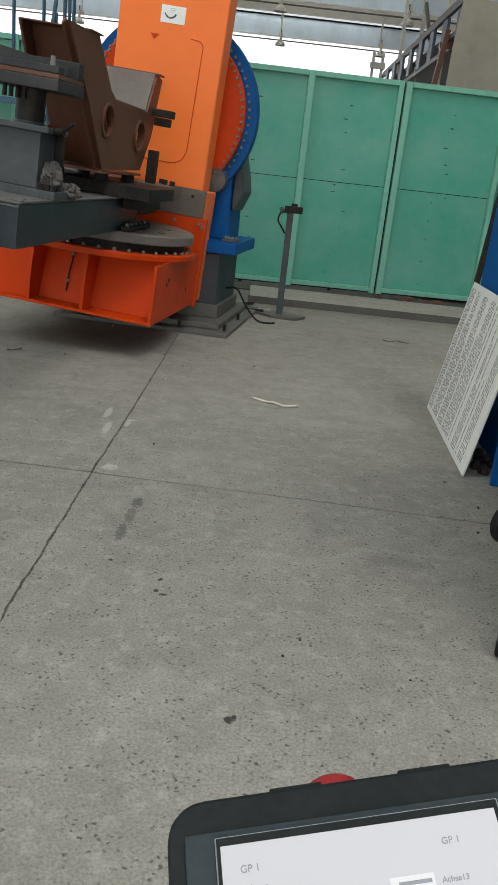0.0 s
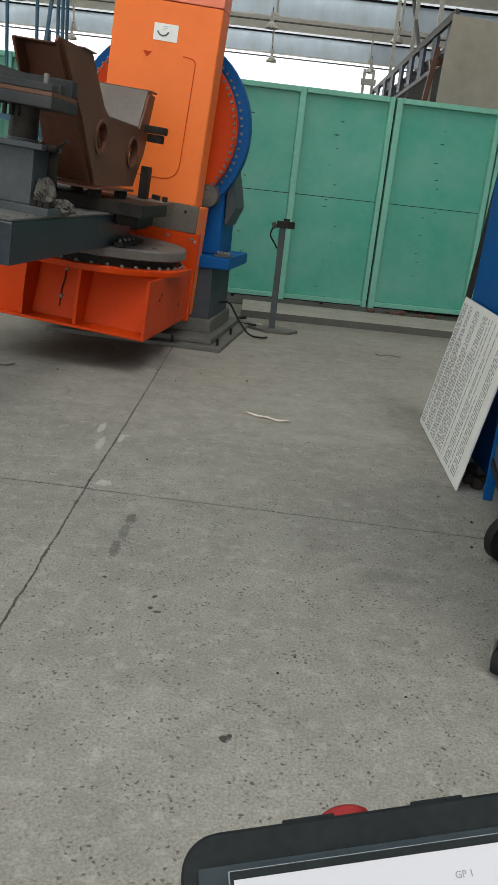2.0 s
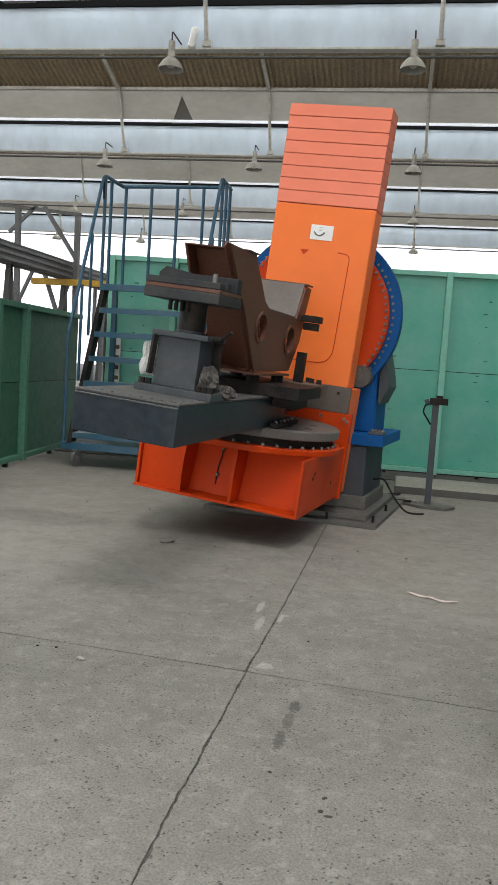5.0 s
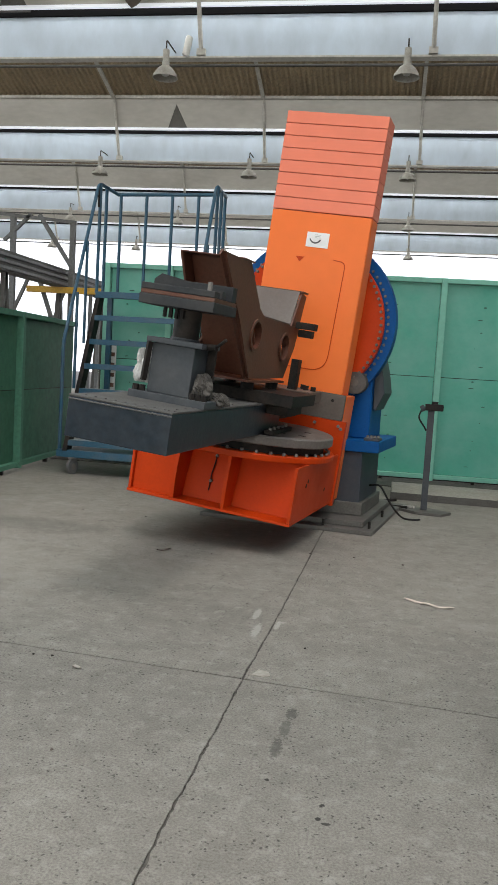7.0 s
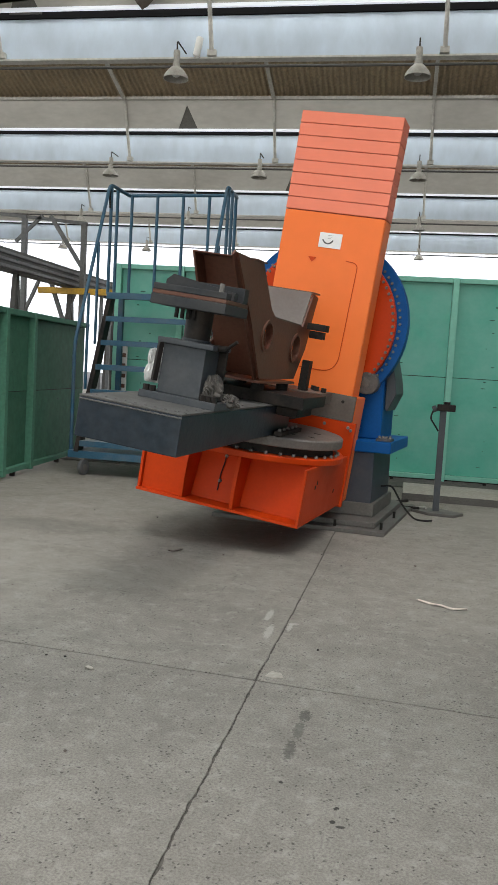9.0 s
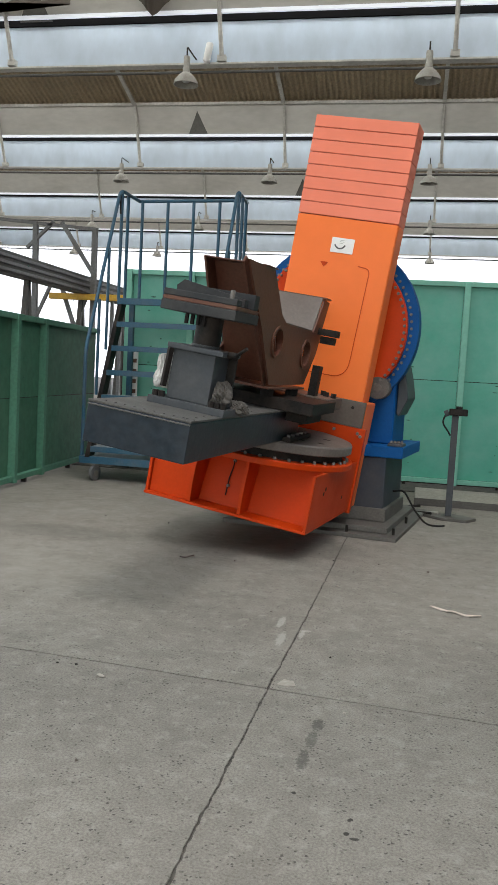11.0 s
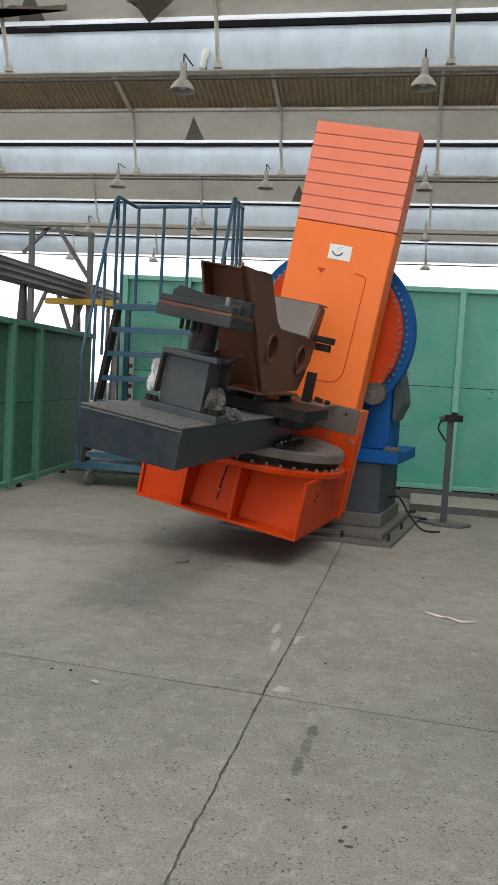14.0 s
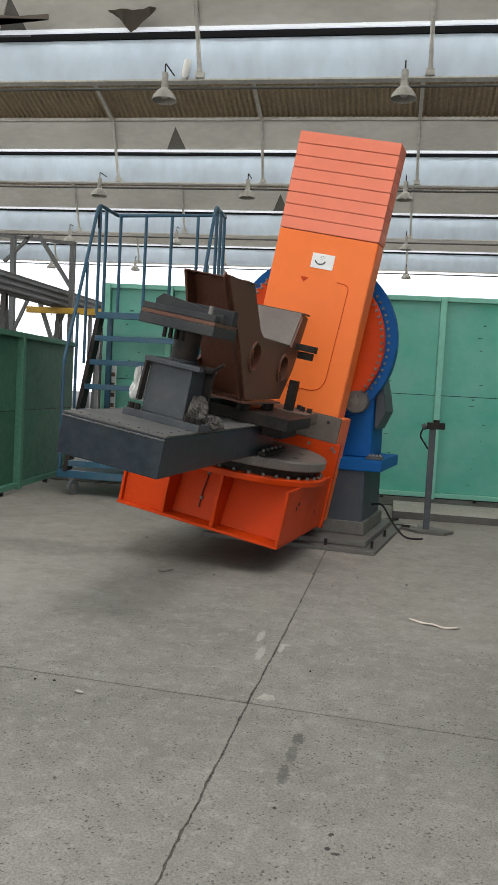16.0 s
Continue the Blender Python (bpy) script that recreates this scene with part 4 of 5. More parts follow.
def web(a0, a1, top, middle, foot):
    """A side plate with two round holes, as quads round each hole; its front edge runs top, middle, foot."""
    bm = bmesh.new()
    holes = [(-1.9775, -0.205, 0.105), (-1.3125, -0.255, 0.108)]
    seg = 24
    # one slit outline per hole: the left and the right half of the plate joined at y = -1.62
    halves = [[(-1.62, -0.085), (-1.84, -0.08), (-1.96, -0.03), (-2.25, 0.225), (top, 0.225), (middle, -0.14), (foot, -0.49), (-1.62, -0.49)],
              [(-1.62, -0.49), (-1.20, -0.48), (-1.03, -0.25), (-0.98, -0.09), (-1.19, -0.09), (-1.62, -0.085)]]
    for half, (hy, hz, hr) in zip(halves, holes):
        # resample the outline by angle about the hole
        ring = []
        angles = sorted([2 * math.pi * (i + 0.5) / seg for i in range(seg)] + [math.atan2(z - hz, y - hy) % (2 * math.pi) for y, z in half])
        for t in angles:
            d = (math.cos(t), math.sin(t))
            best = None
            for (ay, az), (by, bz) in zip(half, half[1:] + half[:1]):
                ey, ez = by - ay, bz - az
                det = d[0] * -ez + d[1] * ey
                if abs(det) < 1e-9:
                    continue
                s = ((ay - hy) * -ez + (az - hz) * ey) / det
                k = (d[0] * (az - hz) - d[1] * (ay - hy)) / det
                if s > 0 and -1e-6 <= k <= 1 + 1e-6:
                    best = s if best is None else min(best, s)
            ring.append((hy + d[0] * best, hz + d[1] * best, hy + d[0] * hr, hz + d[1] * hr))
        for i in range(len(ring)):
            p, q = ring[i], ring[(i + 1) % len(ring)]
            vs = [[bm.verts.new((a, y, z)) for y, z in ((p[0], p[1]), (q[0], q[1]), (q[2], q[3]), (p[2], p[3]))] for a in (a0, a1)]
            bm.faces.new(vs[0]), bm.faces.new(vs[1][::-1])
            for j in (0, 2):
                bm.faces.new((vs[0][j], vs[0][(j + 1) % 4], vs[1][(j + 1) % 4], vs[1][j]))
    bmesh.ops.remove_doubles(bm, verts=bm.verts, dist=1e-5)
    bmesh.ops.recalc_face_normals(bm, faces=bm.faces)
    return bm


WL, WR = -0.16, 0.25
part("web", web(WR - 0.014, WR, -2.70, -2.30, -1.98), RUST, work)
part("web", web(WL, WL + 0.014, -2.42, -2.16, -1.93), RUST, work)
for a in (WL, WR - 0.014):
    part("horn", bm_prism([(-1.19, -0.089), (-0.9975, -0.089), (-0.9188, 0.15), (-1.05, 0.165)], (a, a + 0.014), lambda y, z, d: (d, y, z)), RUST, work)
part("horn_lip", bm_box(WL - 0.005, WR + 0.012, -1.0675, -0.9188, 0.167, 0.179, 0.003), RUST, work)
for hy, hz, hr in ((-1.9775, -0.205, 0.105), (-1.3125, -0.255, 0.108)):
    ring_bm = bm_ring(hr, hr - 0.018, 0.0, 0.0525, 32)
    bmesh.ops.transform(ring_bm, matrix=Matrix.Translation((WR + 0.012, hy, hz)) @ pose(0, 0, 0, 0, 0, 90), verts=ring_bm.verts)
    part("boss", ring_bm, RUST, work, "round boss in the side plate", smooth=True)
part("front_plate", bm_prism([(-2.285, 0.226), (-2.273, 0.226), (-1.74, -0.49), (-1.752, -0.49)], (WL + 0.015, WR - 0.015), lambda a, b, d: (d, a, b)), RUST, work, "dark recessed front plate")
part("front_edge", bm_bar((WR - 0.03, -2.70, 0.222), (WR - 0.03, -1.985, -0.49), 0.045, 0.012, up=(1, 0, 0)), RUST, work, "narrow flange along the front edge")
part("top_strip", bm_box(WL - 0.004, WR + 0.012, -2.41, -2.22, 0.2265, 0.2345, 0.002), RUST, work)
part("saddle_plate", bm_prism([(-2.24, 0.205), (-1.95, -0.025), (-1.83, -0.068), (-1.19, -0.078), (-1.0675, 0.172), (-1.0544, 0.165), (-1.18, -0.092), (-1.84, -0.082), (-1.965, -0.037), (-2.25, 0.195)], (WL + 0.015, WR - 0.015), lambda a, b, d: (d, a, b)), DUSTY, work, "dusty bent saddle plate")
part("bottom_plate", bm_box(WL - 0.02, WR + 0.02, -2.03, -1.225, -0.515, -0.50, 0.003), RUST, work)
for x, y in ((0.20, -1.84), (0.22, -1.36), (-0.10, -1.84), (-0.10, -1.36)):
    part("support_block", bm_cone((x, y, -0.566), (x, y, -0.516), 0.045, seg=16), DARKSTEEL, work, smooth=True)
clamp = carried("toggle_clamp", "small dark steel clamp behind the bracket", "clamp", ORIGIN)
part("post", bm_box(0.255, 0.315, -1.0675, -0.98, -0.559, -0.33, 0.004), DARKSTEEL, clamp)
part("jaw", bm_box(0.24, 0.40, -1.085, -0.9975, -0.10, -0.05, 0.004), DARKSTEEL, clamp)
part("jaw", bm_box(0.27, 0.38, -1.0675, -0.9975, -0.16, -0.105, 0.004), DARKSTEEL, clamp)
for x, y in ((0.40, -0.83), (0.33, -0.79), (0.28, -0.7)):
    part("nut", bm_cone((x, y, -0.56), (x, y, -0.525), 0.022, seg=6), DARKSTEEL, clamp)

# ---- platform ladder on castors ----
ladder = thing("platform_ladder", "blue steel mobile platform ladder with worn treads and railing", "ladder")
LX, RX = -3.50, -2.16
FOOT, HEAD = (8.45, 0.26), (9.29, 2.08)


def stair_y(z):
    return FOOT[0] + (z - FOOT[1]) * (HEAD[0] - FOOT[0]) / (HEAD[1] - FOOT[1])


for x in (LX, RX):
    part("stringer", bm_prism([(FOOT[0] - 0.0175, FOOT[1]), (FOOT[0] + 0.14, FOOT[1]), (HEAD[0] + 0.14, HEAD[1] - 0.05), (HEAD[0] - 0.0175, HEAD[1] - 0.05)], (x - 0.025, x + 0.025), lambda a, b, d: (d, a, b)), DARKSTEEL, ladder)
for k in range(6):
    z = HEAD[1] - 0.285 * (k + 1)
    y = stair_y(z)
    part("tread", bm_box(LX + 0.027, RX - 0.027, y - 0.0262, y + 0.1663, z - 0.022, z + 0.012, 0.004), TREAD, ladder, "worn grey tread")
    part("tread_edge", bm_box(LX + 0.027, RX - 0.027, y - 0.0394, y - 0.0271, z - 0.05, z + 0.012, 0.003), LADDER, ladder)
part("platform", bm_box(LX - 0.02, RX + 0.02, HEAD[0] + 0.0175, 9.8525, HEAD[1] - 0.02, HEAD[1] + 0.01, 0.003), TREAD, ladder)
part("platform_edge", bm_box(LX - 0.03, RX + 0.03, HEAD[0] - 0.0262, HEAD[0] + 0.0158, HEAD[1] - 0.06, HEAD[1] + 0.015, 0.004), LADDER, ladder)
TOP = 3.36
for x in (LX - 0.05, RX + 0.03):
    path = round_path([(x - 0.05, 8.54, 0.24), (x - 0.05, 8.54, 1.46), (x, 9.2925, TOP), (x + 0.05 * (x < -3), 9.835, TOP - 0.02)], 0.10)
    part("handrail", bm_path(path, 0.021), LADDER, ladder, smooth=True)
    for s in (0.30, 0.62):
        y = 8.54 + s * 0.7525
        part("rail_post", bm_cone((x, y, stair_y(0) * 0 + FOOT[1] + (y - FOOT[0]) * 2.17), (x, y, 1.46 + s * 1.9), 0.017, seg=10), LADDER, ladder, smooth=True)
    for y in (9.3275, 9.5375):
        part("rail_post", bm_cone((x + 0.01, y, HEAD[1]), (x + 0.01, y, TOP - 0.01), 0.02, seg=10), LADDER, ladder, smooth=True)
    part("rear_leg", bm_bar((x + 0.02, 9.8, 0.20), (x + 0.02, 9.8, HEAD[1] - 0.02), 0.06, 0.06), LADDER, ladder)
part("back_rail", bm_cone((LX - 0.0, 9.835, TOP - 0.02), (RX + 0.03, 9.835, TOP + 0.01), 0.021, seg=10), LADDER, ladder, smooth=True)
for k in range(5):
    x = LX + 0.04 + k * (RX - LX - 0.02) / 4
    part("rail_post", bm_cone((x, 9.835, HEAD[1] - 0.02), (x, 9.835, TOP - 0.02), 0.02, seg=10), LADDER, ladder, smooth=True)
for y in (8.4875, 9.80):
    part("base_beam", bm_box(LX - 0.10, RX + 0.10, y - 0.035, y + 0.035, 0.19, 0.27, 0.004), LADDER, ladder)
for x in (LX - 0.06, RX + 0.06):
    part("base_beam", bm_box(x - 0.04, x + 0.04, 8.5269, 9.7606, 0.19, 0.27, 0.004), LADDER, ladder)
part("base_deck", bm_box(LX - 0.02, RX + 0.02, 8.5243, 9.0125, 0.262, 0.272), TREAD, ladder)
part("brace", bm_bar((LX + 0.02, 9.8, 0.27), (RX, 9.8, 2.0), 0.035, 0.035), LADDER, ladder)
for x in (LX + 0.08, RX - 0.05):
    for y in (8.4875, 9.756):
        w = part("castor", bm_ring(0.085, 0.035, -0.0192, 0.0192, 24), TRUSS, ladder, "grey castor wheel", smooth=True)
        w.matrix_basis = pose(x, y, 0.085, 0, 0, 75)
        part("wheel_hub", bm_cone((0, -0.0227, 0), (0, 0.0227, 0), 0.036, seg=16), STEEL, w, smooth=True)
        part("fork", bm_box(-0.04, 0.04, -0.0306, 0.0306, 0.088, 0.106, 0.003), STEEL, w)
solid("chain", bm_path([(LX - 0.05, 9.2925, TOP - 0.05), (LX - 0.045, 9.2925, TOP - 0.2), (LX - 0.04, 9.2925, TOP - 0.28)], 0.012, 6), DARKSTEEL, "short dark chain hanging from the handrail", "chain")
strip = thing("striped_post", "narrow red and white striped post beside the fence", "post")
part("core", bm_box(-3.56, -3.47, 9.9225, 9.94, 0.0, 1.5, 0.003), WHITE, strip)
for k in range(9):
    part("stripe", bm_box(-3.545, -3.485, 9.9181, 9.9207, 0.3 + 0.13 * k, 0.35 + 0.13 * k), BRICK, strip)

# ---- sensor stand ----
stand = thing("sensor_stand", "slim dark steel stand with small sensor head and flat base", "stand", at=pose(0.41, 7.9275, 0))
part("base", bm_prism([(-0.27, 0.0525), (-0.08, -0.14), (0.16, -0.175), (0.26, -0.0175), (0.05, 0.1575)], (0.0, 0.028), lambda a, b, d: (a, b, d), bevel=0.003), BASE, stand)
part("pole", bm_box(-0.03, 0.03, -0.0262, 0.0262, 0.03, 0.99, 0.004), GREY, stand)
part("sensor", bm_box(-0.06, 0.11, -0.0525, 0.035, 0.992, 1.055, 0.008), DARKSTEEL, stand, "small dark sensor head")
part("sensor_cap", bm_cone((-0.062, -0.0088, 1.02), (-0.10, -0.0088, 1.0), 0.03, seg=14, bevel=0.004), GREY, stand, smooth=True)
part("knob", bm_cone((0.03, -0.0088, 1.056), (0.03, -0.0088, 1.08), 0.03, seg=14), RUBBER, stand)
part("cable", bm_path(round_path([(-0.09, -0.0175, 1.0), (-0.12, -0.0262, 0.92), (-0.06, -0.0306, 0.84), (-0.035, -0.0306, 0.80)], 0.06), 0.008, 8), RUBBER, stand, smooth=True)
solid("floor_cable", bm_path(round_path([(0.25, 7.9188, 0.04), (0.05, 8.05, 0.02), (-0.02, 8.3125, 0.02), (0.15, 8.4875, 0.02)], 0.12), 0.014, 8), RUBBER, "black cable on the floor behind the stand", "cable", smooth=True)

solid("hose", bm_path(round_path([(-0.02, 7.7875, 0.02), (-0.06, 7.9625, 0.03), (0.05, 8.1375, 0.02), (0.2, 8.0938, 0.02), (0.32, 7.98, 0.04)], 0.1), 0.013, 8), LAMP, "pale hose looped on the floor by the stand", "hose", smooth=True)


# ---- printed board, blue sheet and cart at the side ----
LEAN = math.atan2(0.15, 0.82)
BOARD_AT = Matrix.Translation((1.23, 3.6663, 0.0)) @ pose(0, 0, 0, 0, 0, 86.5) @ pose(0, 0, 0, math.degrees(LEAN), 0, 0)
board = thing("printed_board", "white printed board covered in lines of small text, leaning", "board", at=BOARD_AT)
# board space: x along the floor, z up the board, text on the side that faces y > 0
part("panel", bm_box(0, 1.29, -0.0105, 0.0, 0.004, 0.835, 0.003), BOARD, board)
bm = bmesh.new()
rnd = random.Random(21)
for line in range(40):
    x = 0.11 + line * 0.029
    if rnd.random() < 0.12:
        continue
    z, stop = 0.035, 0.80 - (rnd.uniform(0.05, 0.45) if rnd.random() < 0.35 else 0.0)
    while z < stop:
        k = rnd.uniform(0.010, 0.050)
        bm_box(x, x + 0.0058, 0.0004, 0.0026, z, min(z + k, stop), bm=bm)
        z += k + rnd.uniform(0.005, 0.013)
tagged(part("print", bm, INK_LIGHT, board, "rows of small dark print"), kind="stuff")

solid("blue_sheet", bm_box(0.0, 1.14, -0.0123, 0.0, 0.0, 1.95, 0.003), BLUE, "blue painted steel sheet standing upright behind the board", "sheet", at=Matrix.Translation((1.472, 3.7625, 0.0)) @ pose(0, 0, 0, 0, 0, 90) @ pose(0, 0, 0, 1.0, 0, 0))
solid("dark_batten", bm_box(0.0, 0.045, -0.0262, 0.0035, 0.0, 1.85, 0.003), DARKSTEEL, "dark steel batten leaning beside the blue sheet", "batten", at=Matrix.Translation((1.412, 4.97, 0.0)) @ pose(0, 0, 0, 0, 0, 90) @ pose(0, 0, 0, 4.5, 0, 0))
cabinet = thing("blue_cabinet", "blue and dark slate steel cabinet standing on castors", "cabinet", at=pose(1.353, 3.6181, 0, 0, 0, -11.4))
part("body", bm_box(0.012, 0.60, -1.6188, -0.0411, 0.215, 1.6, 0.006), COLUMN, cabinet)
part("frame_post", bm_box(0.0, 0.045, -0.0394, 0.0, 0.0, 1.6, 0.006), BLUE, cabinet, "bright blue corner post")
part("frame_post", bm_box(0.0, 0.045, -1.6625, -1.6205, 0.2, 1.6, 0.006), BLUE, cabinet, "bright blue corner post")
part("frame_post", bm_box(0.555, 0.60, -0.0394, 0.0, 0.0, 1.6, 0.006), BLUE, cabinet, "bright blue corner post")
part("top_cap", bm_box(-0.01, 0.62, -1.6712, 0.0088, 1.602, 1.63, 0.006), BLUE, cabinet)
part("bottom_rail", bm_box(0.003, 0.60, -1.6188, -0.0411, 0.18, 0.213, 0.004), DARKSTEEL, cabinet)


def castor(x, y, turn, r, label):
    c = thing("castor", label, "castor", "cart castors", at=pose(x, y, 0, 0, 0, turn))
    part("tyre", bm_ring(r, r * 0.62, -0.022, 0.022, 32, cz=r), RUBBER, c, smooth=True)
    part("rim", bm_ring(r * 0.61, r * 0.2, -0.016, 0.016, 32, cz=r), LAMP, c, smooth=True)
    part("fork", bm_box(-0.03, 0.03, -0.035, -0.027, r, 2 * r + 0.03, 0.002), STEEL, c)
    part("fork", bm_box(-0.03, 0.03, 0.027, 0.035, r, 2 * r + 0.03, 0.002), STEEL, c)
    part("swivel", bm_box(-0.5 * r, 0.5 * r, -0.036, 0.036, 2 * r + 0.031, 2 * r + 0.045, 0.003), STEEL, c)


castor(1.235, 2.8875, 22, 0.094, "worn rubber-tyred castor of a cart")
castor(0.978, 2.044, 50, 0.042, "small black castor of a cart")

rnd = random.Random(5)
for x, y in ((1.34, 3.815), (1.38, 3.92), (1.40, 4.025), (1.36, 3.745), (1.42, 3.85)):
    bm = bmesh.new()
    bmesh.ops.create_icosphere(bm, subdivisions=2, radius=0.03)
    for v in bm.verts:
        v.co *= 1 + 0.6 * noise.noise(v.co * 22 + Vector((x * 9, y * 5, 0)))
        v.co.z = max(v.co.z, -0.02)
    solid("scrap_lump", bm, DARKSTEEL, "dark lump of steel scrap behind the leaning board", "scrap", "scrap lumps", at=pose(x, y, 0.02))

# ---- steelwork beyond the fences ----
yard = thing("steel_girder", "dark grey steel girder of stacked beams on trestles", "girder", kind="structure")
part("girder", bm_box(-5.62, -5.42, 7.4375, 15.225, 2.44, 2.74, 0.01), DARKTRUSS, yard)
for k in range(3):
    part("girder_rib", bm_box(-5.41, -5.38, 7.4375, 15.225, 2.47 + 0.09 * k, 2.51 + 0.09 * k), TRUSS, yard)
for y in (8.75, 10.85, 12.78, 14.7):
    part("trestle_leg", bm_bar((-5.5, y - 0.3062, 0.0), (-5.5, y, 2.44), 0.07, 0.07), DARKTRUSS, yard)
    part("trestle_leg", bm_bar((-5.5, y + 0.3062, 0.0), (-5.5, y, 2.44), 0.07, 0.07), DARKTRUSS, yard)
lattice = thing("roof_truss", "grey steel lattice of a neighbouring bay", "truss", kind="structure")
for p, q, s in [((-7.5, 3.68), (-5.25, 3.49), 0.05), ((-5.89, 3.6), (-5.27, 2.72), 0.06), ((-6.5, 3.17), (-6.03, 3.61), 0.05), ((-5.3, 3.48), (-5.28, 0.0), 0.08), ((-6.47, 2.44), (-6.1, 1.6), 0.06),
                ((-5.89, 2.64), (-5.5, 1.6), 0.06), ((-6.04, 2.59), (-6.5, 1.6), 0.05), ((-5.4, 2.39), (-5.7, 1.6), 0.04), ((-6.35, 3.6), (-6.3, 0.0), 0.08), ((-4.95, 2.4), (-4.95, 0.0), 0.05), ((-4.8, 2.4), (-4.8, 0.0), 0.05)]:
    part("strut", bm_bar((p[0], 12.775, p[1]), (q[0], 12.775, q[1]), s, s, up=(0, 1, 0)), TRUSS, lattice)
crane = solid("yellow_beam", bm_box(-6.0, -4.6, 12.6, 12.6875, 2.33, 2.43, 0.008), YELLOW, "yellow painted hoist beam", "hoist beam")

rack = thing("storage_rack", "dark lattice steel rack beyond the fence with roller conveyor", "rack", kind="structure")
part("rail", bm_bar((2.34, 10.85, 3.60), (2.46, 18.8125, 3.60), 0.05, 0.10), DARKTRUSS, rack)
part("rail", bm_bar((2.34, 10.85, 3.10), (2.46, 18.8125, 3.10), 0.05, 0.06), DARKTRUSS, rack)
for k in range(9):
    y = 11.1 + 0.90 * k
    part("slat", bm_box(2.36, 2.40, y, y + 0.2975, 3.14, 3.55), COLUMN, rack)
for y, top in ((12.78, 5.8), (14.88, 5.8), (17.06, 5.2)):
    part("upright", bm_bar((2.5, y, 0), (2.5, y, top), 0.06, 0.06), FLANGE, rack)
for x in (1.40, 1.52):
    part("gauge_post", bm_bar((x, 11.6, 0.0), (x, 11.6, 2.98), 0.035, 0.035), LAMP, rack, "pale slim post")
part("gauge_plate", bm_box(1.36, 1.56, 11.56, 11.58, 2.78, 2.86, 0.004), LAMP, rack)
part("brace", bm_bar((2.5, 14.0, 3.6), (2.5, 16.625, 5.6), 0.05, 0.05), DARKTRUSS, rack)
part("deck", bm_box(2.42, 4.6, 10.9375, 17.5, 3.3, 3.36), DARKTRUSS, rack)
part("rusty_post", bm_bar((2.05, 10.8063, 2.2), (2.16, 10.8063, 3.2), 0.06, 0.06), RUST, rack, "rusty post")
part("joist", bm_bar((2.1, 10.8937, 3.02), (3.6, 10.8937, 3.30), 0.06, 0.08), RUST, rack)
solid("sheet_plate", bm_prism([(2.16, 0.0), (3.9, 0.0), (3.9, 3.58), (3.0, 3.50), (2.26, 3.55), (2.22, 3.0)], (10.6575, 10.675), lambda a, b, d: (a, d, b)), CARDBOARD, "large plain grey-brown sheet behind the fence", "sheet")
for k in range(5):
    part("rack_pipe", bm_cone((2.6 + 0.18 * k, 11.025, 2.55 + 0.12 * (k % 2)), (2.6 + 0.18 * k, 14.4375, 2.55 + 0.12 * (k % 2)), 0.06, seg=12), STEEL, rack)

# ---- litter on the floor ----
def splinter(x, y, length, turn, material, label):
    """A curled strip: a thin band that waves along its length."""
    bm = bmesh.new()
    rows = []
    for k in range(13):
        a = -length / 2 + length * k / 12
        wide = 0.015 * math.sin(math.pi * (k + 0.6) / 13.2) + 0.002
        mid = 0.012 * math.sin(a * 34 + x * 9)
        z = 0.006 + 0.005 * math.sin(a * 41 + y)
        rows.append([bm.verts.new((a, mid + o * wide, z + d)) for o, d in ((-1, 0.004), (0, 0.0), (1, 0.003), (1, 0.006), (0, 0.003), (-1, 0.007))])
    for p, q in zip(rows, rows[1:]):
        for k in range(6):
            bm.faces.new((p[k], p[(k + 1) % 6], q[(k + 1) % 6], q[k]))
    bm.faces.new(rows[0][::-1]), bm.faces.new(rows[-1])
    bmesh.ops.recalc_face_normals(bm, faces=bm.faces)
    solid("wood_splinter", bm, material, label, "litter", "litter", smooth=True, at=pose(x, y, -0.003, 0, 0, turn))


splinter(-1.186, 3.10, 0.035, 20, KERB, "small pale chip on the floor")
splinter(0.24, 4.685, 0.13, -25, WOOD, "pale split of wood on the floor")
splinter(0.365, 4.63, 0.19, -8, WOOD, "pale split of wood on the floor")
splinter(1.46, 7.1925, 0.24, 5, DUSTY, "dark strip of bark on the floor")
splinter(-1.455, 5.348, 0.10, 20, DUSTY, "dark strip of bark on the floor")
solid("plaster_patch", bm_prism([(-0.475, 3.275), (-0.425, 3.265), (-0.395, 3.285), (-0.41, 3.33), (-0.455, 3.345)], (-0.002, 0.002), lambda x, y, z: (x, y, z)), KERB, "crisp pale spot of dried plaster on the floor", "plaster")
rnd = random.Random(33)
for i in range(46):
    x, y = rnd.uniform(-2.6, 1.3), rnd.uniform(1.5, 7.0)
    s = rnd.uniform(0.003, 0.010)
    bm = bmesh.new()
    bmesh.ops.create_icosphere(bm, subdivisions=1, radius=s)
    for v in bm.verts:
        v.co *= rnd.uniform(0.6, 1.2)
        v.co.z = max(v.co.z * 0.7, -s * 0.4)
    solid("pebble", bm, rnd.choice((KERB, DARKSTEEL, DUSTY, DARKSTEEL)), "tiny chip of stone on the concrete floor", "pebble", "floor chips", at=pose(x, y, s * 0.4))

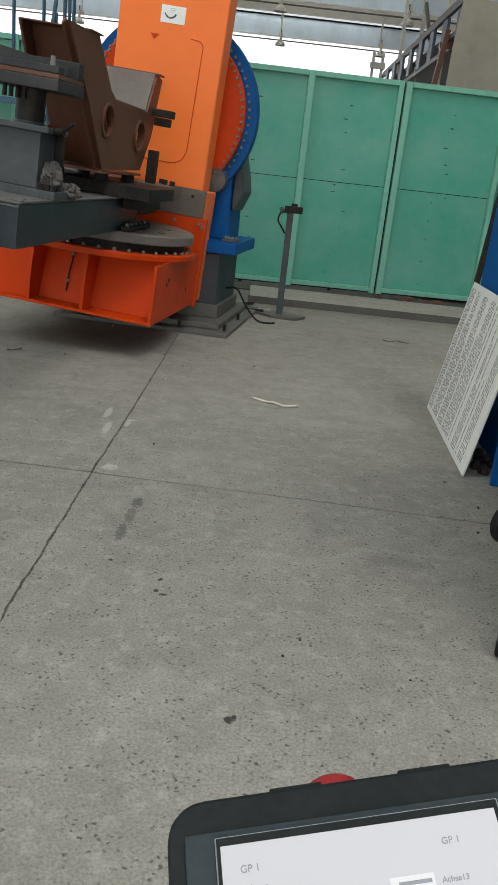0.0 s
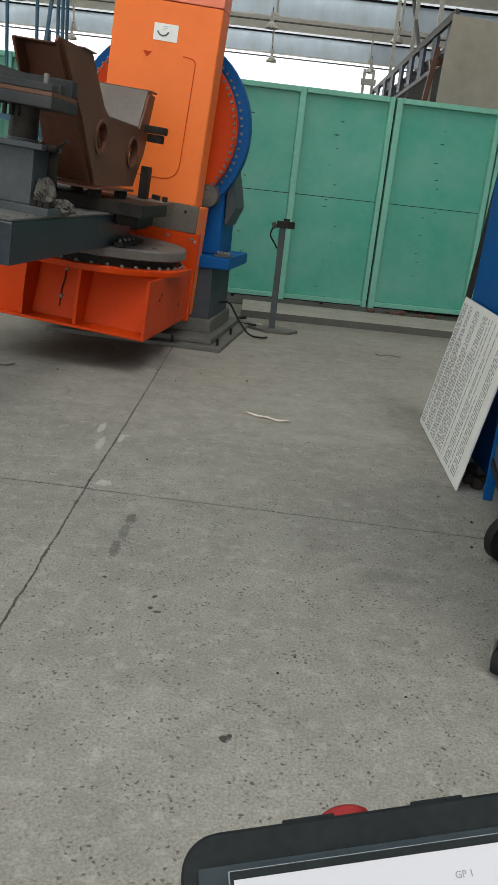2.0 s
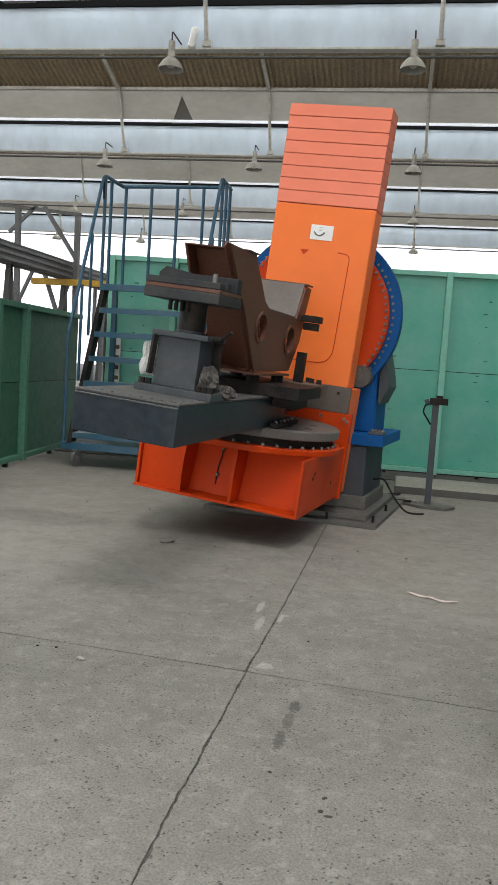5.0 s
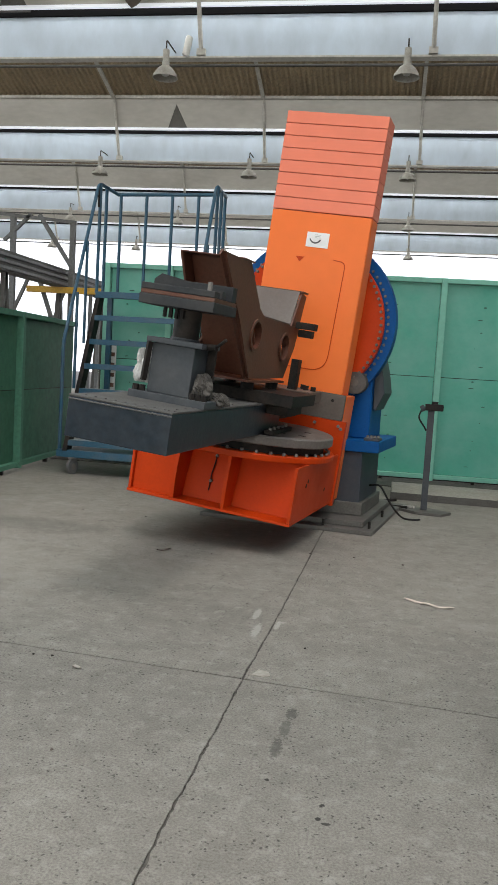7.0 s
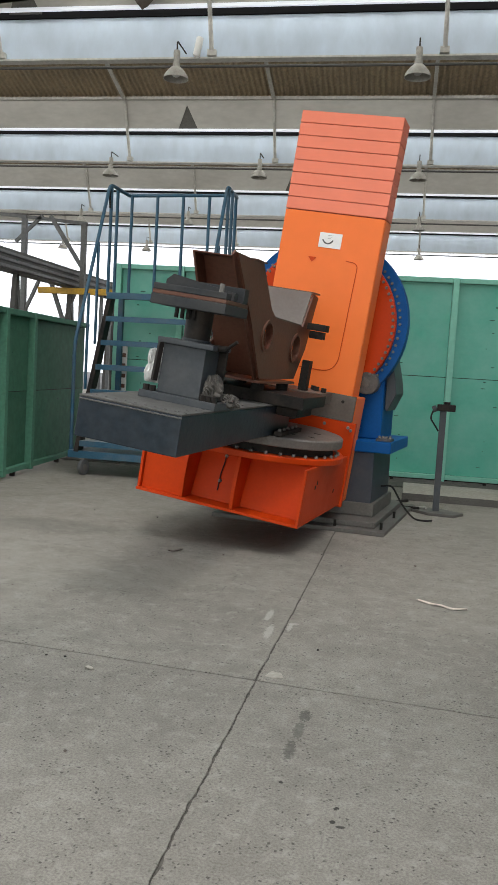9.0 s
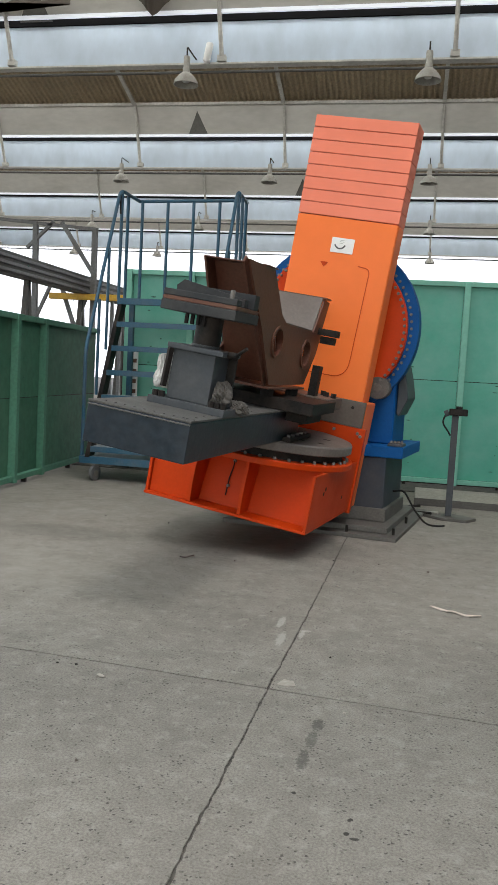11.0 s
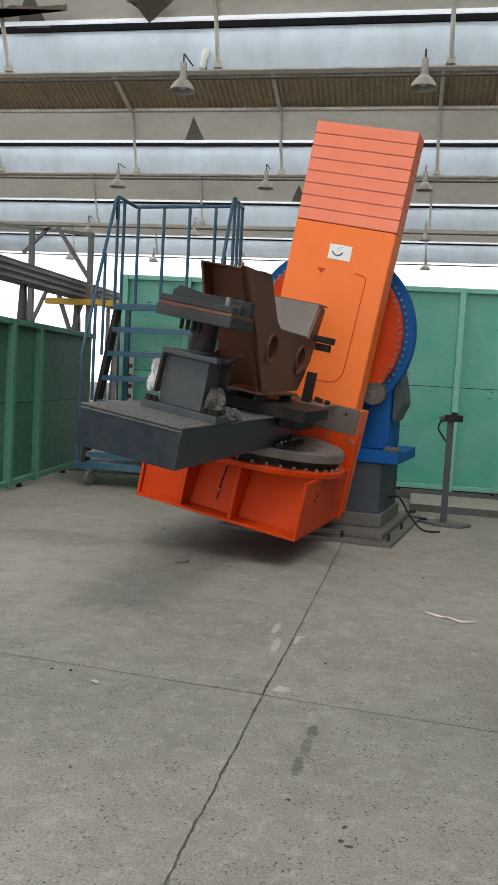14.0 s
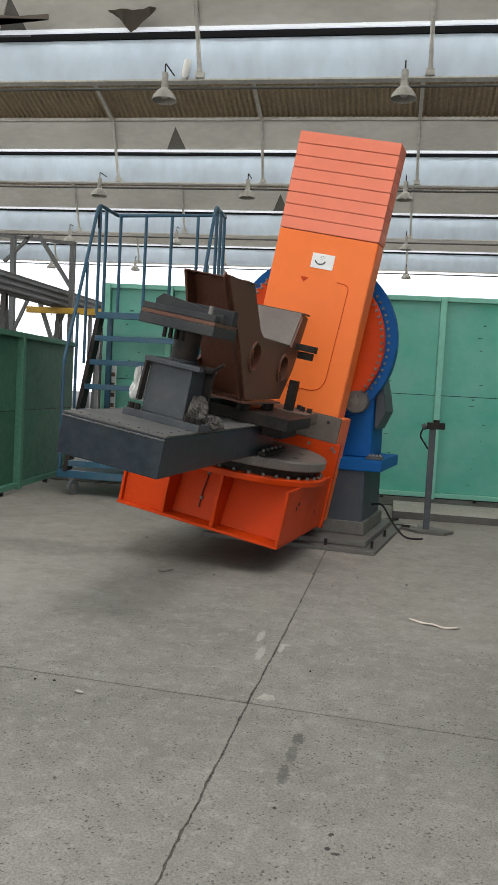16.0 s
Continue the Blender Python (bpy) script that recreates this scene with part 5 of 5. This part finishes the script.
# ---- control pendant, held before the camera ----
pendant = thing("control_pendant", "black handheld robot pendant with lit screen and red stop button", "control pendant")
PW, PH = 0.335, 0.26            # case size; pendant space: x right, y up its face, z out of the face; origin at the top left corner
def rounded(w, h, r, steps=6):
    """A rounded rectangle's outline with its top left corner at the origin."""
    out = []
    for cx, cy, a0 in ((w - r, -r, 0), (r, -r, 90), (r, -h + r, 180), (w - r, -h + r, 270)):
        out += [(cx + r * math.cos(radians(a0 + 90 * k / steps)), cy + r * math.sin(radians(a0 + 90 * k / steps))) for k in range(steps + 1)]
    return out


part("case", bm_prism(rounded(PW, PH, 0.024, 4), (-0.045, 0.0), lambda a, b, d: (a, b, d), bevel=0.0025), CASE, pendant, smooth=True)
part("bezel", bm_box(0.012, PW - 0.012, -PH + 0.012, -0.022, 0.0005, 0.004, 0.002), BEZEL, pendant, "slate front bezel")
part("screen_rim", bm_box(0.0318, 0.215, -0.185, -0.0268, 0.0045, 0.007, 0.001), RIM, pendant, "silver screen rim")
part("screen_edge", bm_box(0.0330, 0.2137, -0.1837, -0.0280, 0.0075, 0.009, 0.001), CASE, pendant)
screen = glow("lit_screen", (0.86, 0.87, 0.92), 0.55, (0.12, 0.12, 0.12))
part("screen", bm_box(0.0356, 0.2105, -0.18, -0.0335, 0.0095, 0.0105), screen, pendant, "pale lit touch screen")
for x in (0.070, 0.158):
    part("top_clip", bm_box(x, x + 0.036, -0.008, 0.0035, -0.024, -0.006, 0.0015), CASE, pendant)
part("stop_button", bm_lathe([(0.0, 0.013), (0.012, 0.012), (0.017, 0.009), (0.0185, 0.003), (0.013, 0.0), (0.013, -0.012)], 28), REDKNOB, pendant, "red emergency stop button", smooth=True).matrix_basis = pose(0.113, -0.0025, -0.024, -90, 0, 0)


def screen_text(body, x, y, size):
    c = bpy.data.curves.new("caption", "FONT")
    c.body, c.size, c.extrude = body, size, 0.0003
    tmp = bpy.data.objects.new("caption", c)
    me = bpy.data.meshes.new_from_object(tmp)
    me.materials.append(INK_SOFT)
    ob = new("caption", me)
    ob.parent = pendant
    ob.matrix_basis = pose(x, y, 0.0112)
    bpy.data.objects.remove(tmp)


INK_SOFT = mat("screen_text_grey", (0.26, 0.27, 0.30), 0.6)
screen_text("GP 1", 0.047, -0.0505, 0.0062)
screen_text("GP 1", 0.173, -0.0505, 0.0058)
screen_text("Achsen", 0.046, -0.0615, 0.006)
for k in range(6):
    y = -0.0715 - 0.0105 * k
    screen_text("Achse%d" % (k + 1), 0.046, y, 0.0048)
    screen_text("Achse%d" % (k + 7), 0.109, y, 0.0048)
    screen_text("Achse%d" % (k + 13), 0.168, y, 0.0048)
    part("value_field", bm_box(0.137, 0.164, y - 0.0015, y + 0.0065, 0.0107, 0.0110), glow("field_white", (0.95, 0.95, 0.97), 0.65, (0.15, 0.15, 0.15)) if k == 0 else bpy.data.materials["field_white"], pendant)
    part("value_bar", bm_box(0.142, 0.162, y + 0.0012, y + 0.0034, 0.0112, 0.0115), INK_SOFT, pendant)
    part("value_bar", bm_box(0.088, 0.104, y + 0.0012, y + 0.0034, 0.0112, 0.0115), INK_SOFT, pendant)

# the pendant's place before the camera: seconds, right, up, metres ahead
PENDANT_ROWS = [(0.0, 293, 1427), (0.5, 308, 1439), (1.0, 311, 1456), (1.5, 313, 1473), (2.0, 316, 1483), (2.5, 315, 1481), (3.0, 338, 1514), (3.5, 478, 1697), (4.0, 568, 1797), (4.5, 578, 1847), (7.0, 578, 1847)]
FOCAL, DIST = 441 / math.tan(radians(17.1)), 0.543


def pendant_at(x, y):
    return Matrix.Translation(((x - 441) / FOCAL * DIST, -(y - 784) / FOCAL * DIST, -DIST)) @ pose(0, 0, 0, 0, 0, 8.2) @ pose(0, 0, 0, -42, 0, 0)


def motions():
    walk(tilt_arm, [(t, arm_turn(a)) for t, a in ARM_ROWS])
    for ob, base in CARRIED:
        walk(ob, [(t, MACHINE @ arm_turn(a) @ Matrix.Translation(base)) for t, a in ARM_ROWS])
    places = {t: (x, y) for t, x, y in PENDANT_ROWS}
    walk(pendant, [(t, m @ pendant_at(*places.get(t, (578, 1847)))) for t, m in PATH])


motions()
